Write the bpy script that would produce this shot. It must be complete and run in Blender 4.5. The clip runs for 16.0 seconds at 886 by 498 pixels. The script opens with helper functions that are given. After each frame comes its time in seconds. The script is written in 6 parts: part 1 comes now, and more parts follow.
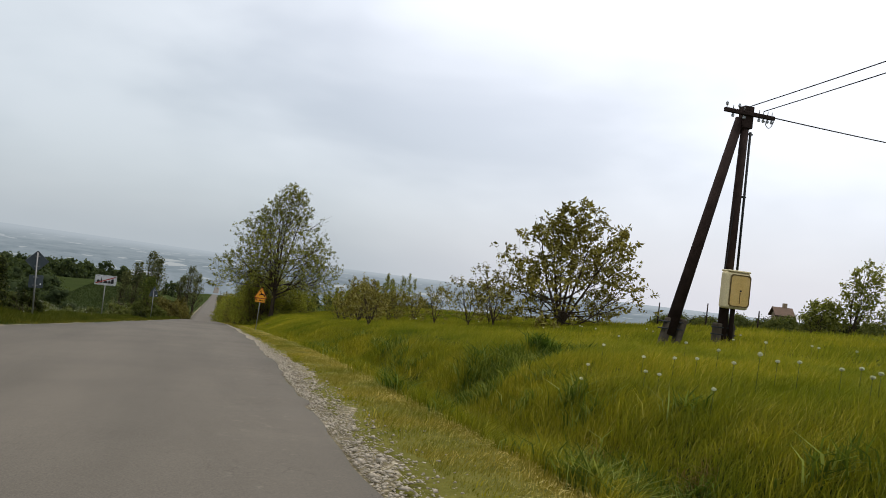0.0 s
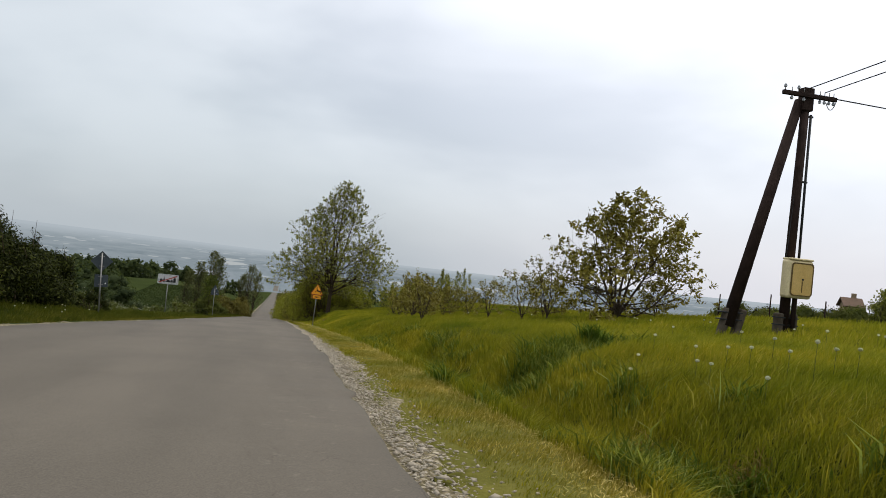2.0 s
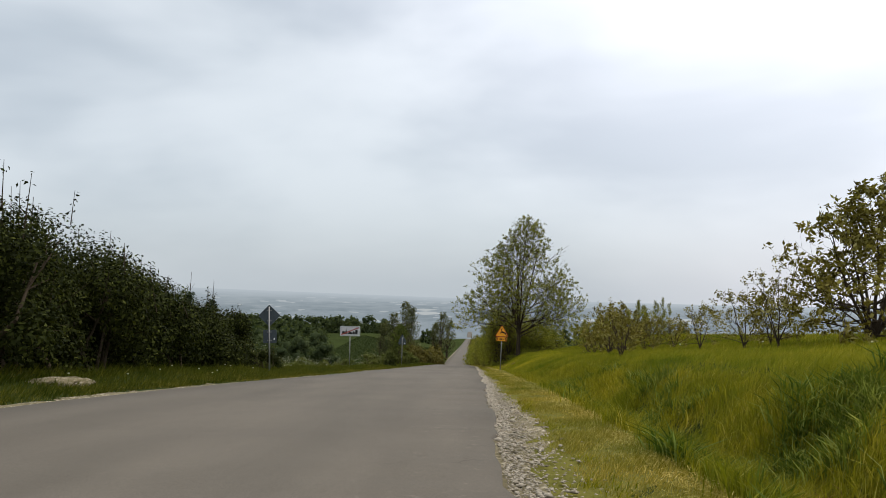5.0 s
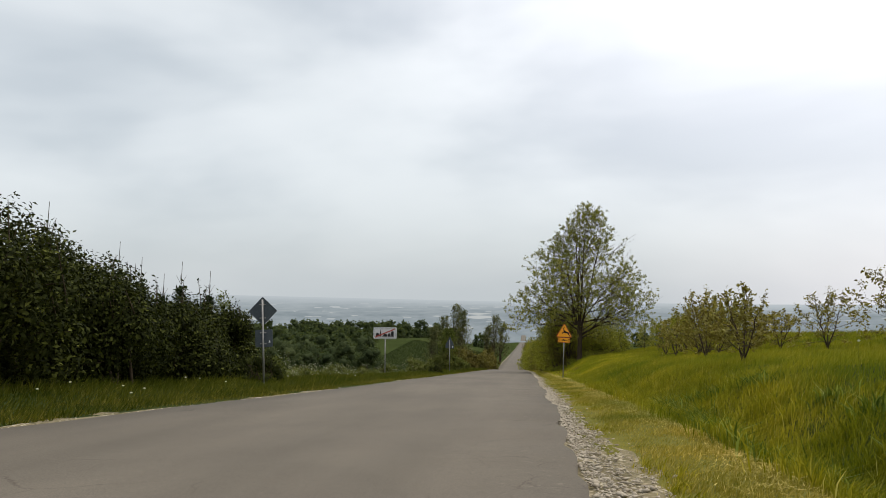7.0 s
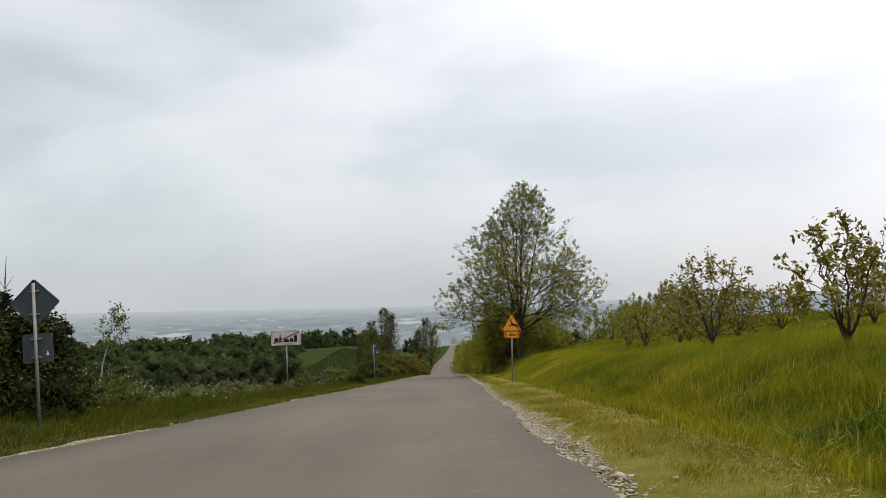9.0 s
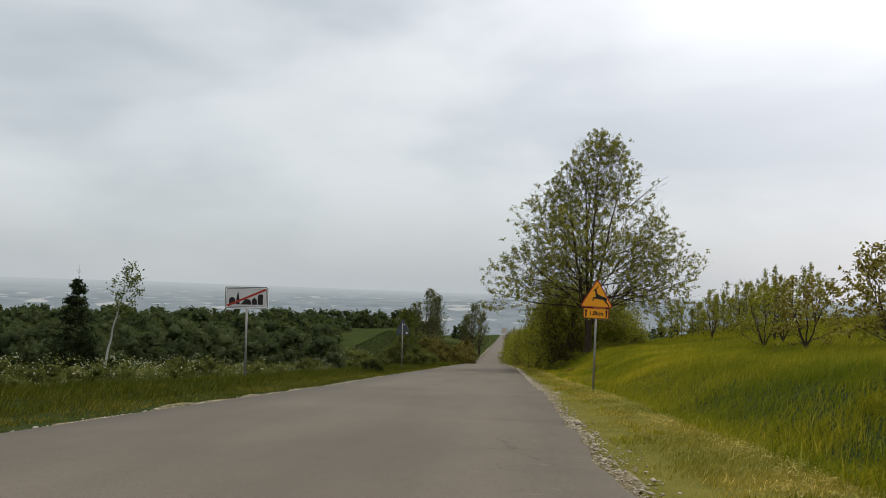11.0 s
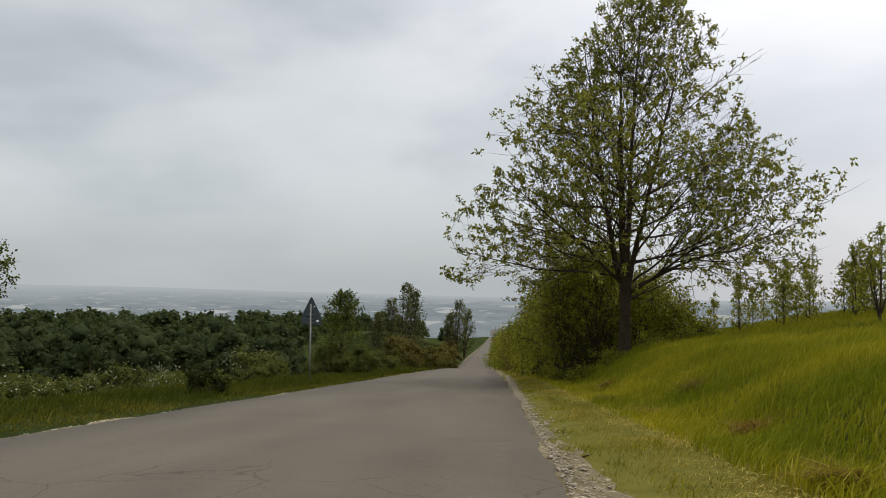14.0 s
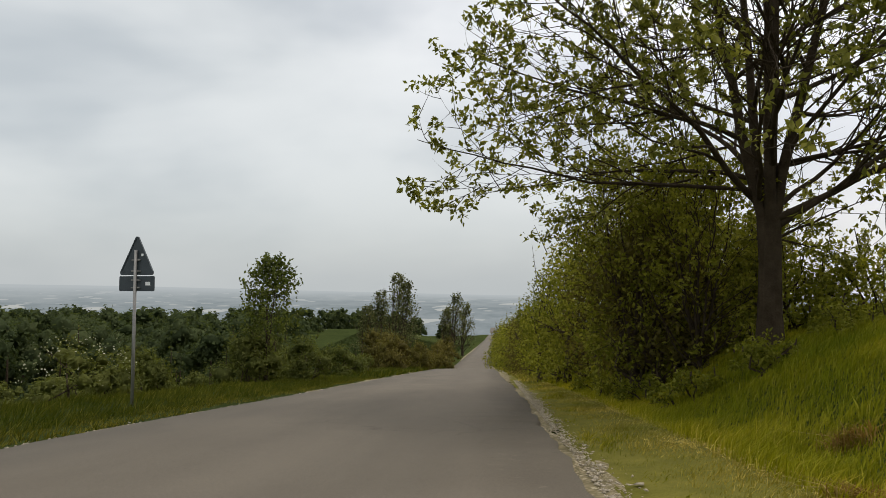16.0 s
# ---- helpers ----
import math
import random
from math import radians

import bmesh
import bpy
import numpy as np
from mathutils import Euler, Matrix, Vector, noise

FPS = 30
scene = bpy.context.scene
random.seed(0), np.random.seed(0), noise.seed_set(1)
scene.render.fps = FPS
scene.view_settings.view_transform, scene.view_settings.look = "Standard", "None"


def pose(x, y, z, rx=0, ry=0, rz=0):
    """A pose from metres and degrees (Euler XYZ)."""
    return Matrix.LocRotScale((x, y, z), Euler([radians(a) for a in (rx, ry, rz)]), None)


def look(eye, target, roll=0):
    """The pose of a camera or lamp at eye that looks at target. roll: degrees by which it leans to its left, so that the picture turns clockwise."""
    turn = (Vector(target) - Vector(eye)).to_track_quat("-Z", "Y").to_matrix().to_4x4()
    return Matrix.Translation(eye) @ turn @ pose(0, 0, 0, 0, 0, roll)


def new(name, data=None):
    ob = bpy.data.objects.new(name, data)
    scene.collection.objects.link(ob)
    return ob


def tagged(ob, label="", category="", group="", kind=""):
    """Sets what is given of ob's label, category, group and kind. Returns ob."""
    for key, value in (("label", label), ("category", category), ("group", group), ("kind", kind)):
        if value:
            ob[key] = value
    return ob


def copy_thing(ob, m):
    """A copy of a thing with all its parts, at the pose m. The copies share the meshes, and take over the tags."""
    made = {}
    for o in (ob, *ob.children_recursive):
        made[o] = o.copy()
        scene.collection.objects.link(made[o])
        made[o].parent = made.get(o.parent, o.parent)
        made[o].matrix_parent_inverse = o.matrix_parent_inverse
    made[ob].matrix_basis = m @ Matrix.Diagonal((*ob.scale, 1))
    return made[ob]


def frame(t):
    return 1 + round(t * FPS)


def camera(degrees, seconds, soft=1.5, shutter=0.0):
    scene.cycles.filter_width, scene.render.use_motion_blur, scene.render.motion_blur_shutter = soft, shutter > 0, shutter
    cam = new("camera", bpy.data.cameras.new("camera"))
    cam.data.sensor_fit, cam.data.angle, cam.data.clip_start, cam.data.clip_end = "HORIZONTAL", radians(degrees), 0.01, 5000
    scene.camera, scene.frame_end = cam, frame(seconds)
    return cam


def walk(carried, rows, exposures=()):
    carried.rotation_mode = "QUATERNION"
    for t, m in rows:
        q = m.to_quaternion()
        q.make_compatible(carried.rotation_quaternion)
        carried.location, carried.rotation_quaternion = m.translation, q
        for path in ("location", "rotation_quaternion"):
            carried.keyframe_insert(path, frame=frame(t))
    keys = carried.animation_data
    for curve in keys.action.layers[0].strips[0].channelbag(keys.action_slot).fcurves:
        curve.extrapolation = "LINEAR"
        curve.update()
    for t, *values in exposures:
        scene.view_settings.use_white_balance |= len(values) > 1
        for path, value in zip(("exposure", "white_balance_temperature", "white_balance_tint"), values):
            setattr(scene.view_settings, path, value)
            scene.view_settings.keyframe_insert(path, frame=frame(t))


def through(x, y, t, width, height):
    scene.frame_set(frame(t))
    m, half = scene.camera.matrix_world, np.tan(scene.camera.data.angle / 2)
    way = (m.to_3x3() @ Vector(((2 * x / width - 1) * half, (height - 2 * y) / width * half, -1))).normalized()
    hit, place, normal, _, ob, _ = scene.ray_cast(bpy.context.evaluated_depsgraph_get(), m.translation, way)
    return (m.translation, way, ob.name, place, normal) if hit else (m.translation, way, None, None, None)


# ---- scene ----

cam = camera(61.03, 16.0, soft=0.6)
PATH = [
    (0, (-0.532, -0.127, 2.097), (2.232, 9.478, 2.409), 6.70),
    (0.5, (-0.523, -0.263, 2.084), (1.060, 9.610, 2.225), 7.34),
    (1, (-0.498, -0.247, 2.073), (1.205, 9.606, 2.212), 6.61),
    (1.5, (-0.446, -0.152, 2.061), (1.439, 9.666, 2.267), 7.49),
    (2, (-0.356, -0.097, 2.049), (1.707, 9.686, 2.220), 5.78),
    (2.5, (-0.227, -0.083, 2.032), (1.404, 9.764, 2.644), 2.74),
    (3, (-0.069, 0.201, 2.009), (2.013, 9.966, 2.571), 4.09),
    (3.5, (0.112, 0.690, 1.974), (3.189, 10.187, 2.546), 3.33),
    (3.9, (0.250, 1.272, 1.932), (2.709, 10.955, 2.376), 3.48),
    (4, (0.280, 1.457, 1.918), (2.981, 11.075, 2.371), 1.71),
    (4.1, (0.305, 1.687, 1.899), (3.257, 11.232, 2.339), 2.23),
    (4.5, (0.386, 2.789, 1.812), (1.166, 12.748, 2.266), 0.36),
    (5, (0.444, 4.411, 1.684), (0.019, 14.386, 2.252), 1.07),
    (5.2, (0.446, 5.148, 1.627), (-0.269, 15.109, 2.150), 0.92),
    (7.3, (0.230, 13.808, 0.951), (-1.064, 23.702, 1.604), -0.22),
    (7.5, (0.196, 14.669, 0.881), (-1.709, 24.461, 1.583), -0.45),
    (8, (0.082, 16.912, 0.687), (-0.750, 26.855, 1.356), -3.65),
    (8.5, (-0.039, 19.262, 0.477), (-0.813, 29.213, 1.088), -6.55),
    (9, (-0.140, 21.821, 0.247), (-0.276, 31.798, 0.919), -2.49),
    (9.5, (-0.193, 24.774, -0.002), (-1.164, 34.702, 0.702), -0.10),
    (9.7, (-0.195, 26.061, -0.109), (-1.265, 35.978, 0.601), -2.97),
    (11.8, (-0.026, 40.557, -1.313), (-0.797, 50.516, -0.844), 2.85),
    (12, (-0.004, 41.967, -1.433), (-0.848, 51.912, -0.814), -0.54),
    (12.5, (0.064, 45.543, -1.742), (0.238, 55.529, -1.233), 0.01),
    (13, (0.146, 49.028, -2.061), (0.430, 59.011, -1.549), 0.91),
    (13.5, (0.203, 52.504, -2.390), (-0.020, 62.488, -1.867), 3.08),
    (14, (0.204, 56.111, -2.719), (-0.518, 66.069, -2.160), 0.43),
    (14.5, (0.163, 59.836, -3.050), (0.098, 69.822, -2.524), -2.52),
    (15, (0.093, 63.618, -3.381), (-0.578, 73.580, -2.826), 2.52),
    (15.5, (0.004, 67.503, -3.713), (-0.402, 77.474, -3.073), -1.60),
    (16, (-0.093, 71.464, -4.046), (-0.803, 81.424, -3.509), 0.18),
]
walk(cam, [(t, look(eye, target, roll)) for t, eye, target, roll in PATH],
     exposures=[(0.0, 0.0, 6300, 11), (2.2, 0.03, 6350, 11), (3.5, -0.02, 6100, 10), (4.5, 0.06, 6250, 11), (8.0, 0.20, 6600, 11), (9.5, 0.10, 6600, 11), (12.0, -0.02, 6600, 11), (14.5, -0.10, 6650, 11), (16.0, 0.06, 6750, 11)])

# ---- light: an overcast spring day, the sun hidden to the right, the cloud thinnest ahead and to the right ----
SUN_AZ, SUN_EL = radians(78), radians(58)
THIN_AZ, THIN_EL = radians(38), radians(46)
world = bpy.data.worlds.new("overcast")
scene.world = world
world.use_nodes = True
wn = world.node_tree
wbg = wn.nodes["Background"]
wsky = wn.nodes.new("ShaderNodeTexSky")
wsky.sky_type, wsky.sun_disc = "NISHITA", False
wsky.sun_elevation, wsky.sun_rotation = SUN_EL, SUN_AZ
wsky.air_density, wsky.dust_density = 1.0, 3.0
wco = wn.nodes.new("ShaderNodeTexCoord").outputs["Generated"]
wmap = wn.nodes.new("ShaderNodeMapping")
wmap.inputs["Scale"].default_value = (1.0, 1.0, 2.6)
wmap.inputs["Location"].default_value = (2.35, 1.3, 0.4)
wn.links.new(wco, wmap.inputs["Vector"])


def wnoise(scale, detail, rough, dist, lo, hi, a, b):
    n = wn.nodes.new("ShaderNodeTexNoise")
    n.inputs["Scale"].default_value, n.inputs["Detail"].default_value = scale, detail
    n.inputs["Roughness"].default_value, n.inputs["Distortion"].default_value = rough, dist
    wn.links.new(wmap.outputs[0], n.inputs["Vector"])
    r = wn.nodes.new("ShaderNodeValToRGB")
    r.color_ramp.interpolation = "EASE"
    r.color_ramp.elements[0].position, r.color_ramp.elements[0].color = lo, (*a, 1)
    r.color_ramp.elements[1].position, r.color_ramp.elements[1].color = hi, (*b, 1)
    wn.links.new(n.outputs["Fac"], r.inputs[0])
    return r.outputs[0]


def wmix(mode, fac, a, b):
    n = wn.nodes.new("ShaderNodeMix")
    n.data_type, n.blend_type = "RGBA", mode
    for k, v in ((0, fac), (6, a), (7, b)):
        if hasattr(v, "is_linked"):
            wn.links.new(v, n.inputs[k])
        elif k == 0:
            n.inputs[k].default_value = v
        else:
            n.inputs[k].default_value = (*v, 1)
    return n.outputs[2]


clouds = wnoise(2.1, 4.5, 0.48, 0.2, 0.30, 0.68, (0.39, 0.44, 0.475), (0.66, 0.70, 0.715))
# the thin part of the cloud is the brightest
wdot = wn.nodes.new("ShaderNodeVectorMath")
wdot.operation = "DOT_PRODUCT"
wdot.inputs[1].default_value = (math.sin(THIN_AZ) * math.cos(THIN_EL), math.cos(THIN_AZ) * math.cos(THIN_EL), math.sin(THIN_EL))
wn.links.new(wco, wdot.inputs[0])
wglow = wn.nodes.new("ShaderNodeMapRange")
wglow.interpolation_type = "SMOOTHSTEP"
wglow.inputs["From Min"].default_value, wglow.inputs["From Max"].default_value = 0.55, 1.0
wn.links.new(wdot.outputs["Value"], wglow.inputs["Value"])
lit = wmix("ADD", wglow.outputs[0], clouds, (0.46, 0.43, 0.45))
# thicker air towards the horizon
wsep = wn.nodes.new("ShaderNodeSeparateXYZ")
wn.links.new(wco, wsep.inputs[0])
wlow = wn.nodes.new("ShaderNodeMapRange")
wlow.interpolation_type = "SMOOTHSTEP"
wlow.inputs["From Min"].default_value, wlow.inputs["From Max"].default_value = -0.02, 0.20
wlow.inputs["To Min"].default_value, wlow.inputs["To Max"].default_value = 0.75, 0.0
wn.links.new(wsep.outputs["Z"], wlow.inputs["Value"])
# ... which is lit up on the side of the hidden sun
wside = wn.nodes.new("ShaderNodeVectorMath")
wside.operation = "DOT_PRODUCT"
wside.inputs[1].default_value = (math.sin(radians(62)), math.cos(radians(62)), 0.0)
wn.links.new(wco, wside.inputs[0])
wpale = wn.nodes.new("ShaderNodeMapRange")
wpale.interpolation_type = "SMOOTHSTEP"
wpale.inputs["From Min"].default_value, wpale.inputs["From Max"].default_value = 0.5, 0.98
wn.links.new(wside.outputs["Value"], wpale.inputs["Value"])
hazed = wmix("MIX", wlow.outputs[0], lit, wmix("MIX", wpale.outputs[0], (0.42, 0.465, 0.49), (0.74, 0.72, 0.76)))
# an overcast sky is brightest overhead
wtop = wn.nodes.new("ShaderNodeMapRange")
wtop.interpolation_type = "SMOOTHSTEP"
wtop.inputs["From Min"].default_value, wtop.inputs["From Max"].default_value = 0.42, 1.0
wn.links.new(wsep.outputs["Z"], wtop.inputs["Value"])
hazed = wmix("ADD", wtop.outputs[0], hazed, (0.95, 0.94, 0.92))
blue = wmix("MULTIPLY", 1.0, wsky.outputs[0], (0.02, 0.02, 0.02))
full = wmix("ADD", 1.0, hazed, blue)
wn.links.new(full, wbg.inputs["Color"])
wbg.inputs["Strength"].default_value = 1.0

sun = new("sun", bpy.data.lights.new("sun", "SUN"))
sun.data.energy, sun.data.angle, sun.data.color = 1.1, radians(40), (1.0, 0.95, 0.88)
sun.matrix_world = look((0, 0, 0), (-math.sin(SUN_AZ) * math.cos(SUN_EL), -math.cos(SUN_AZ) * math.cos(SUN_EL), -math.sin(SUN_EL)))

# ---- materials ----
def ramp(nt, fac, stops):
    n = nt.nodes.new("ShaderNodeValToRGB")
    e = n.color_ramp.elements
    while len(e) < len(stops):
        e.new(0.5)
    for k, (p, c) in enumerate(stops):
        e[k].position, e[k].color = p, (*c, 1)
    nt.links.new(fac, n.inputs[0])
    return n.outputs[0]


def noise_node(nt, vec, scale, detail=4.0, rough=0.55, dist=0.0):
    n = nt.nodes.new("ShaderNodeTexNoise")
    n.inputs["Scale"].default_value, n.inputs["Detail"].default_value = scale, detail
    n.inputs["Roughness"].default_value, n.inputs["Distortion"].default_value = rough, dist
    nt.links.new(vec, n.inputs["Vector"])
    return n.outputs["Fac"]


def mixc(nt, fac, a, b, mode="MIX"):
    n = nt.nodes.new("ShaderNodeMix")
    n.data_type, n.blend_type = "RGBA", mode
    for k, v in ((0, fac), (6, a), (7, b)):
        if hasattr(v, "is_linked"):
            nt.links.new(v, n.inputs[k])
        elif k == 0:
            n.inputs[k].default_value = v
        else:
            n.inputs[k].default_value = (*v, 1)
    return n.outputs[2]


def material(name, rough=0.8, metal=0.0, spec=0.3):
    m = bpy.data.materials.new(name)
    m.use_nodes = True
    nt = m.node_tree
    b = nt.nodes["Principled BSDF"]
    b.inputs["Roughness"].default_value, b.inputs["Metallic"].default_value = rough, metal
    b.inputs["Specular IOR Level"].default_value = spec
    pos = nt.nodes.new("ShaderNodeNewGeometry").outputs["Position"]
    return m, nt, b, pos


def bump(nt, b, height, strength=0.4, distance=0.02):
    n = nt.nodes.new("ShaderNodeBump")
    n.inputs["Strength"].default_value, n.inputs["Distance"].default_value = strength, distance
    nt.links.new(height, n.inputs["Height"])
    nt.links.new(n.outputs[0], b.inputs["Normal"])


def speckled(name, dark, light, coarse, fine, rough=0.8, metal=0.0, relief=0.3, dist=0.01, spec=0.3):
    """A surface whose colour runs from dark to light at two scales, with fine relief."""
    m, nt, b, pos = material(name, rough, metal, spec)
    a = ramp(nt, noise_node(nt, pos, coarse), [(0.3, dark), (0.7, light)])
    mid = [(p + q) / 2 for p, q in zip(dark, light)]
    g = ramp(nt, noise_node(nt, pos, fine, 6), [(0.25, [c * 0.7 for c in mid]), (0.75, [min(1, c * 1.3) for c in mid])])
    nt.links.new(mixc(nt, 0.45, a, g), b.inputs["Base Color"])
    bump(nt, b, noise_node(nt, pos, fine, 6), relief, dist)
    return m


def island(nt):
    return nt.nodes.new("ShaderNodeNewGeometry").outputs["Random Per Island"]


def leafy(name, stops, rough=0.55, through=0.35, patch=0.25):
    """Leaves or blades: each one its own shade, some light passing through."""
    m, nt, b, pos = material(name, rough, 0.0, 0.03)
    col = ramp(nt, island(nt), stops)
    lo, hi = ((0.58, 0.70, 0.55), (1.30, 1.18, 1.15)) if patch >= 0.3 else ((0.72, 0.75, 0.7), (1.2, 1.15, 1.1))
    n = ramp(nt, noise_node(nt, pos, patch, 4), [(0.32, lo), (0.66, hi)])
    col = mixc(nt, 1.0, col, n, "MULTIPLY")
    nt.links.new(col, b.inputs["Base Color"])
    t = nt.nodes.new("ShaderNodeBsdfTranslucent")
    nt.links.new(mixc(nt, 1.0, col, (1.25, 1.25, 0.6), "MULTIPLY"), t.inputs["Color"])
    mix = nt.nodes.new("ShaderNodeMixShader")
    mix.inputs[0].default_value = through
    nt.links.new(b.outputs[0], mix.inputs[1])
    nt.links.new(t.outputs[0], mix.inputs[2])
    nt.links.new(mix.outputs[0], nt.nodes["Material Output"].inputs["Surface"])
    return m


def asphalt_material():
    m, nt, b, pos = material("worn_asphalt", 0.86, 0.0, 0.25)
    sep = nt.nodes.new("ShaderNodeMapping")
    sep.inputs["Scale"].default_value = (1.0, 0.12, 1.0)
    nt.links.new(pos, sep.inputs["Vector"])
    lanes = ramp(nt, noise_node(nt, sep.outputs[0], 0.9, 4), [(0.3, (0.088, 0.0735, 0.054)), (0.7, (0.116, 0.097, 0.072))])
    patch = ramp(nt, noise_node(nt, pos, 0.35, 5, 0.6, 0.6), [(0.3, (0.9, 0.9, 0.9)), (0.65, (1.06, 1.06, 1.06))])
    col = mixc(nt, 1.0, lanes, patch, "MULTIPLY")
    chips = ramp(nt, noise_node(nt, pos, 70, 4, 0.7), [(0.3, (0.7, 0.7, 0.7)), (0.7, (1.3, 1.3, 1.3))])
    col = mixc(nt, 1.0, col, chips, "MULTIPLY")
    v = nt.nodes.new("ShaderNodeTexVoronoi")
    v.feature, v.inputs["Scale"].default_value = "DISTANCE_TO_EDGE", 0.8
    wob = nt.nodes.new("ShaderNodeMix")
    wob.data_type = "VECTOR"
    wob.inputs[0].default_value = 0.3
    nn = nt.nodes.new("ShaderNodeTexNoise")
    nn.inputs["Scale"].default_value, nn.inputs["Detail"].default_value = 1.6, 5
    nt.links.new(pos, nn.inputs["Vector"])
    nt.links.new(pos, wob.inputs[4])
    nt.links.new(nn.outputs["Color"], wob.inputs[5])
    nt.links.new(wob.outputs[1], v.inputs["Vector"])
    crack = ramp(nt, v.outputs["Distance"], [(0.0, (0.58, 0.56, 0.54)), (0.007, (1, 1, 1))])
    some = ramp(nt, noise_node(nt, pos, 0.22, 3), [(0.55, (0, 0, 0)), (0.62, (1, 1, 1))])
    # the crumbling outer strip is crazed all along
    xyz = nt.nodes.new("ShaderNodeSeparateXYZ")
    nt.links.new(pos, xyz.inputs[0])
    rim = nt.nodes.new("ShaderNodeMapRange")
    rim.interpolation_type = "SMOOTHSTEP"
    rim.inputs["From Min"].default_value, rim.inputs["From Max"].default_value = -0.9, 0.1
    nt.links.new(xyz.outputs["X"], rim.inputs["Value"])
    v2 = nt.nodes.new("ShaderNodeTexVoronoi")
    v2.feature, v2.inputs["Scale"].default_value = "DISTANCE_TO_EDGE", 3.4
    nt.links.new(wob.outputs[1], v2.inputs["Vector"])
    craze = ramp(nt, v2.outputs["Distance"], [(0.0, (0.60, 0.58, 0.56)), (0.022, (1, 1, 1))])
    there = ramp(nt, noise_node(nt, pos, 1.1, 4), [(0.52, (0, 0, 0)), (0.64, (1, 1, 1))])
    col = mixc(nt, 1.0, col, mixc(nt, mixc(nt, 1.0, there, rim.outputs[0], "MULTIPLY"), (1, 1, 1), craze), "MULTIPLY")
    pale = ramp(nt, noise_node(nt, pos, 7.0, 5, 0.7), [(0.60, (0, 0, 0)), (0.70, (0.5, 0.5, 0.5))])
    col = mixc(nt, mixc(nt, 1.0, pale, rim.outputs[0], "MULTIPLY"), col, (0.21, 0.18, 0.14))
    col = mixc(nt, 1.0, col, mixc(nt, some, (1, 1, 1), crack), "MULTIPLY")
    nt.links.new(col, b.inputs["Base Color"])
    bump(nt, b, noise_node(nt, pos, 90, 4, 0.7), 0.5, 0.006)
    return m


def soil_material():
    m, nt, b, pos = material("grassy_soil", 1.0, 0.0, 0.0)
    a = ramp(nt, noise_node(nt, pos, 0.05, 5, 0.6), [(0.3, (0.028, 0.038, 0.014)), (0.55, (0.040, 0.052, 0.018)), (0.75, (0.058, 0.066, 0.022))])
    g = ramp(nt, noise_node(nt, pos, 3.0, 6, 0.7), [(0.3, (0.55, 0.6, 0.5)), (0.7, (1.3, 1.25, 1.2))])
    nt.links.new(mixc(nt, 1.0, a, g, "MULTIPLY"), b.inputs["Base Color"])
    bump(nt, b, noise_node(nt, pos, 6.0, 6, 0.7), 0.8, 0.1)
    return m


def plain_material():
    """The far plain: fields, woods and pale roofs, with distance haze painted into a colour that the surface emits."""
    m, nt, b, pos = material("distant_plain_painted_haze", 1.0, 0.0, 0.0)
    length = nt.nodes.new("ShaderNodeVectorMath")
    length.operation = "LENGTH"
    nt.links.new(pos, length.inputs[0])
    xyz = nt.nodes.new("ShaderNodeSeparateXYZ")
    nt.links.new(pos, xyz.inputs[0])
    turn = nt.nodes.new("ShaderNodeMath")
    turn.operation = "ARCTAN2"
    nt.links.new(xyz.outputs["X"], turn.inputs[0])
    nt.links.new(xyz.outputs["Y"], turn.inputs[1])
    strip = nt.nodes.new("ShaderNodeCombineXYZ")
    for k, (source, scale) in enumerate(((turn.outputs[0], 3000.0), (length.outputs["Value"], 0.35))):
        m_ = nt.nodes.new("ShaderNodeMath")
        m_.operation = "MULTIPLY"
        m_.inputs[1].default_value = scale
        nt.links.new(source, m_.inputs[0])
        nt.links.new(m_.outputs[0], strip.inputs[k])
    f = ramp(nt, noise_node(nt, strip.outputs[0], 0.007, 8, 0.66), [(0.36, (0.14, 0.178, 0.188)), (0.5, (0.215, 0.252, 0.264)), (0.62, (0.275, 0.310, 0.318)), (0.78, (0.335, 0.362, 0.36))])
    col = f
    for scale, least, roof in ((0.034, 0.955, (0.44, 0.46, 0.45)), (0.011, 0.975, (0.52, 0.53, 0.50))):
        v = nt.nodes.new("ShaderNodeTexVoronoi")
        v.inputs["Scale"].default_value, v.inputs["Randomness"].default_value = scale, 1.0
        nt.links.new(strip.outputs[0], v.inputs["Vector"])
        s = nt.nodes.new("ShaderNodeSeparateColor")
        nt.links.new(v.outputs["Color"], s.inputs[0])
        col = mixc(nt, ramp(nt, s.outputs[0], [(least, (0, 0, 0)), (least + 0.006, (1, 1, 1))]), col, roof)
    # painted haze: a bluish veil, fading to the sky's horizon colour with distance
    haze_fade = nt.nodes.new("ShaderNodeMapRange")
    haze_fade.inputs["From Min"].default_value, haze_fade.inputs["From Max"].default_value, haze_fade.inputs["To Max"].default_value = 2300, 4900, 1.0
    haze_fade.interpolation_type = "SMOOTHSTEP"
    nt.links.new(length.outputs["Value"], haze_fade.inputs["Value"])
    col = mixc(nt, haze_fade.outputs[0], mixc(nt, 0.4, col, (0.30, 0.35, 0.385)), (0.415, 0.462, 0.490))
    # black base: the plain glows with the hazed colour instead of being lit
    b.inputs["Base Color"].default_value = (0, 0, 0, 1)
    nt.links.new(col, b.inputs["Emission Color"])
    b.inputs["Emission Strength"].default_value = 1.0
    return m


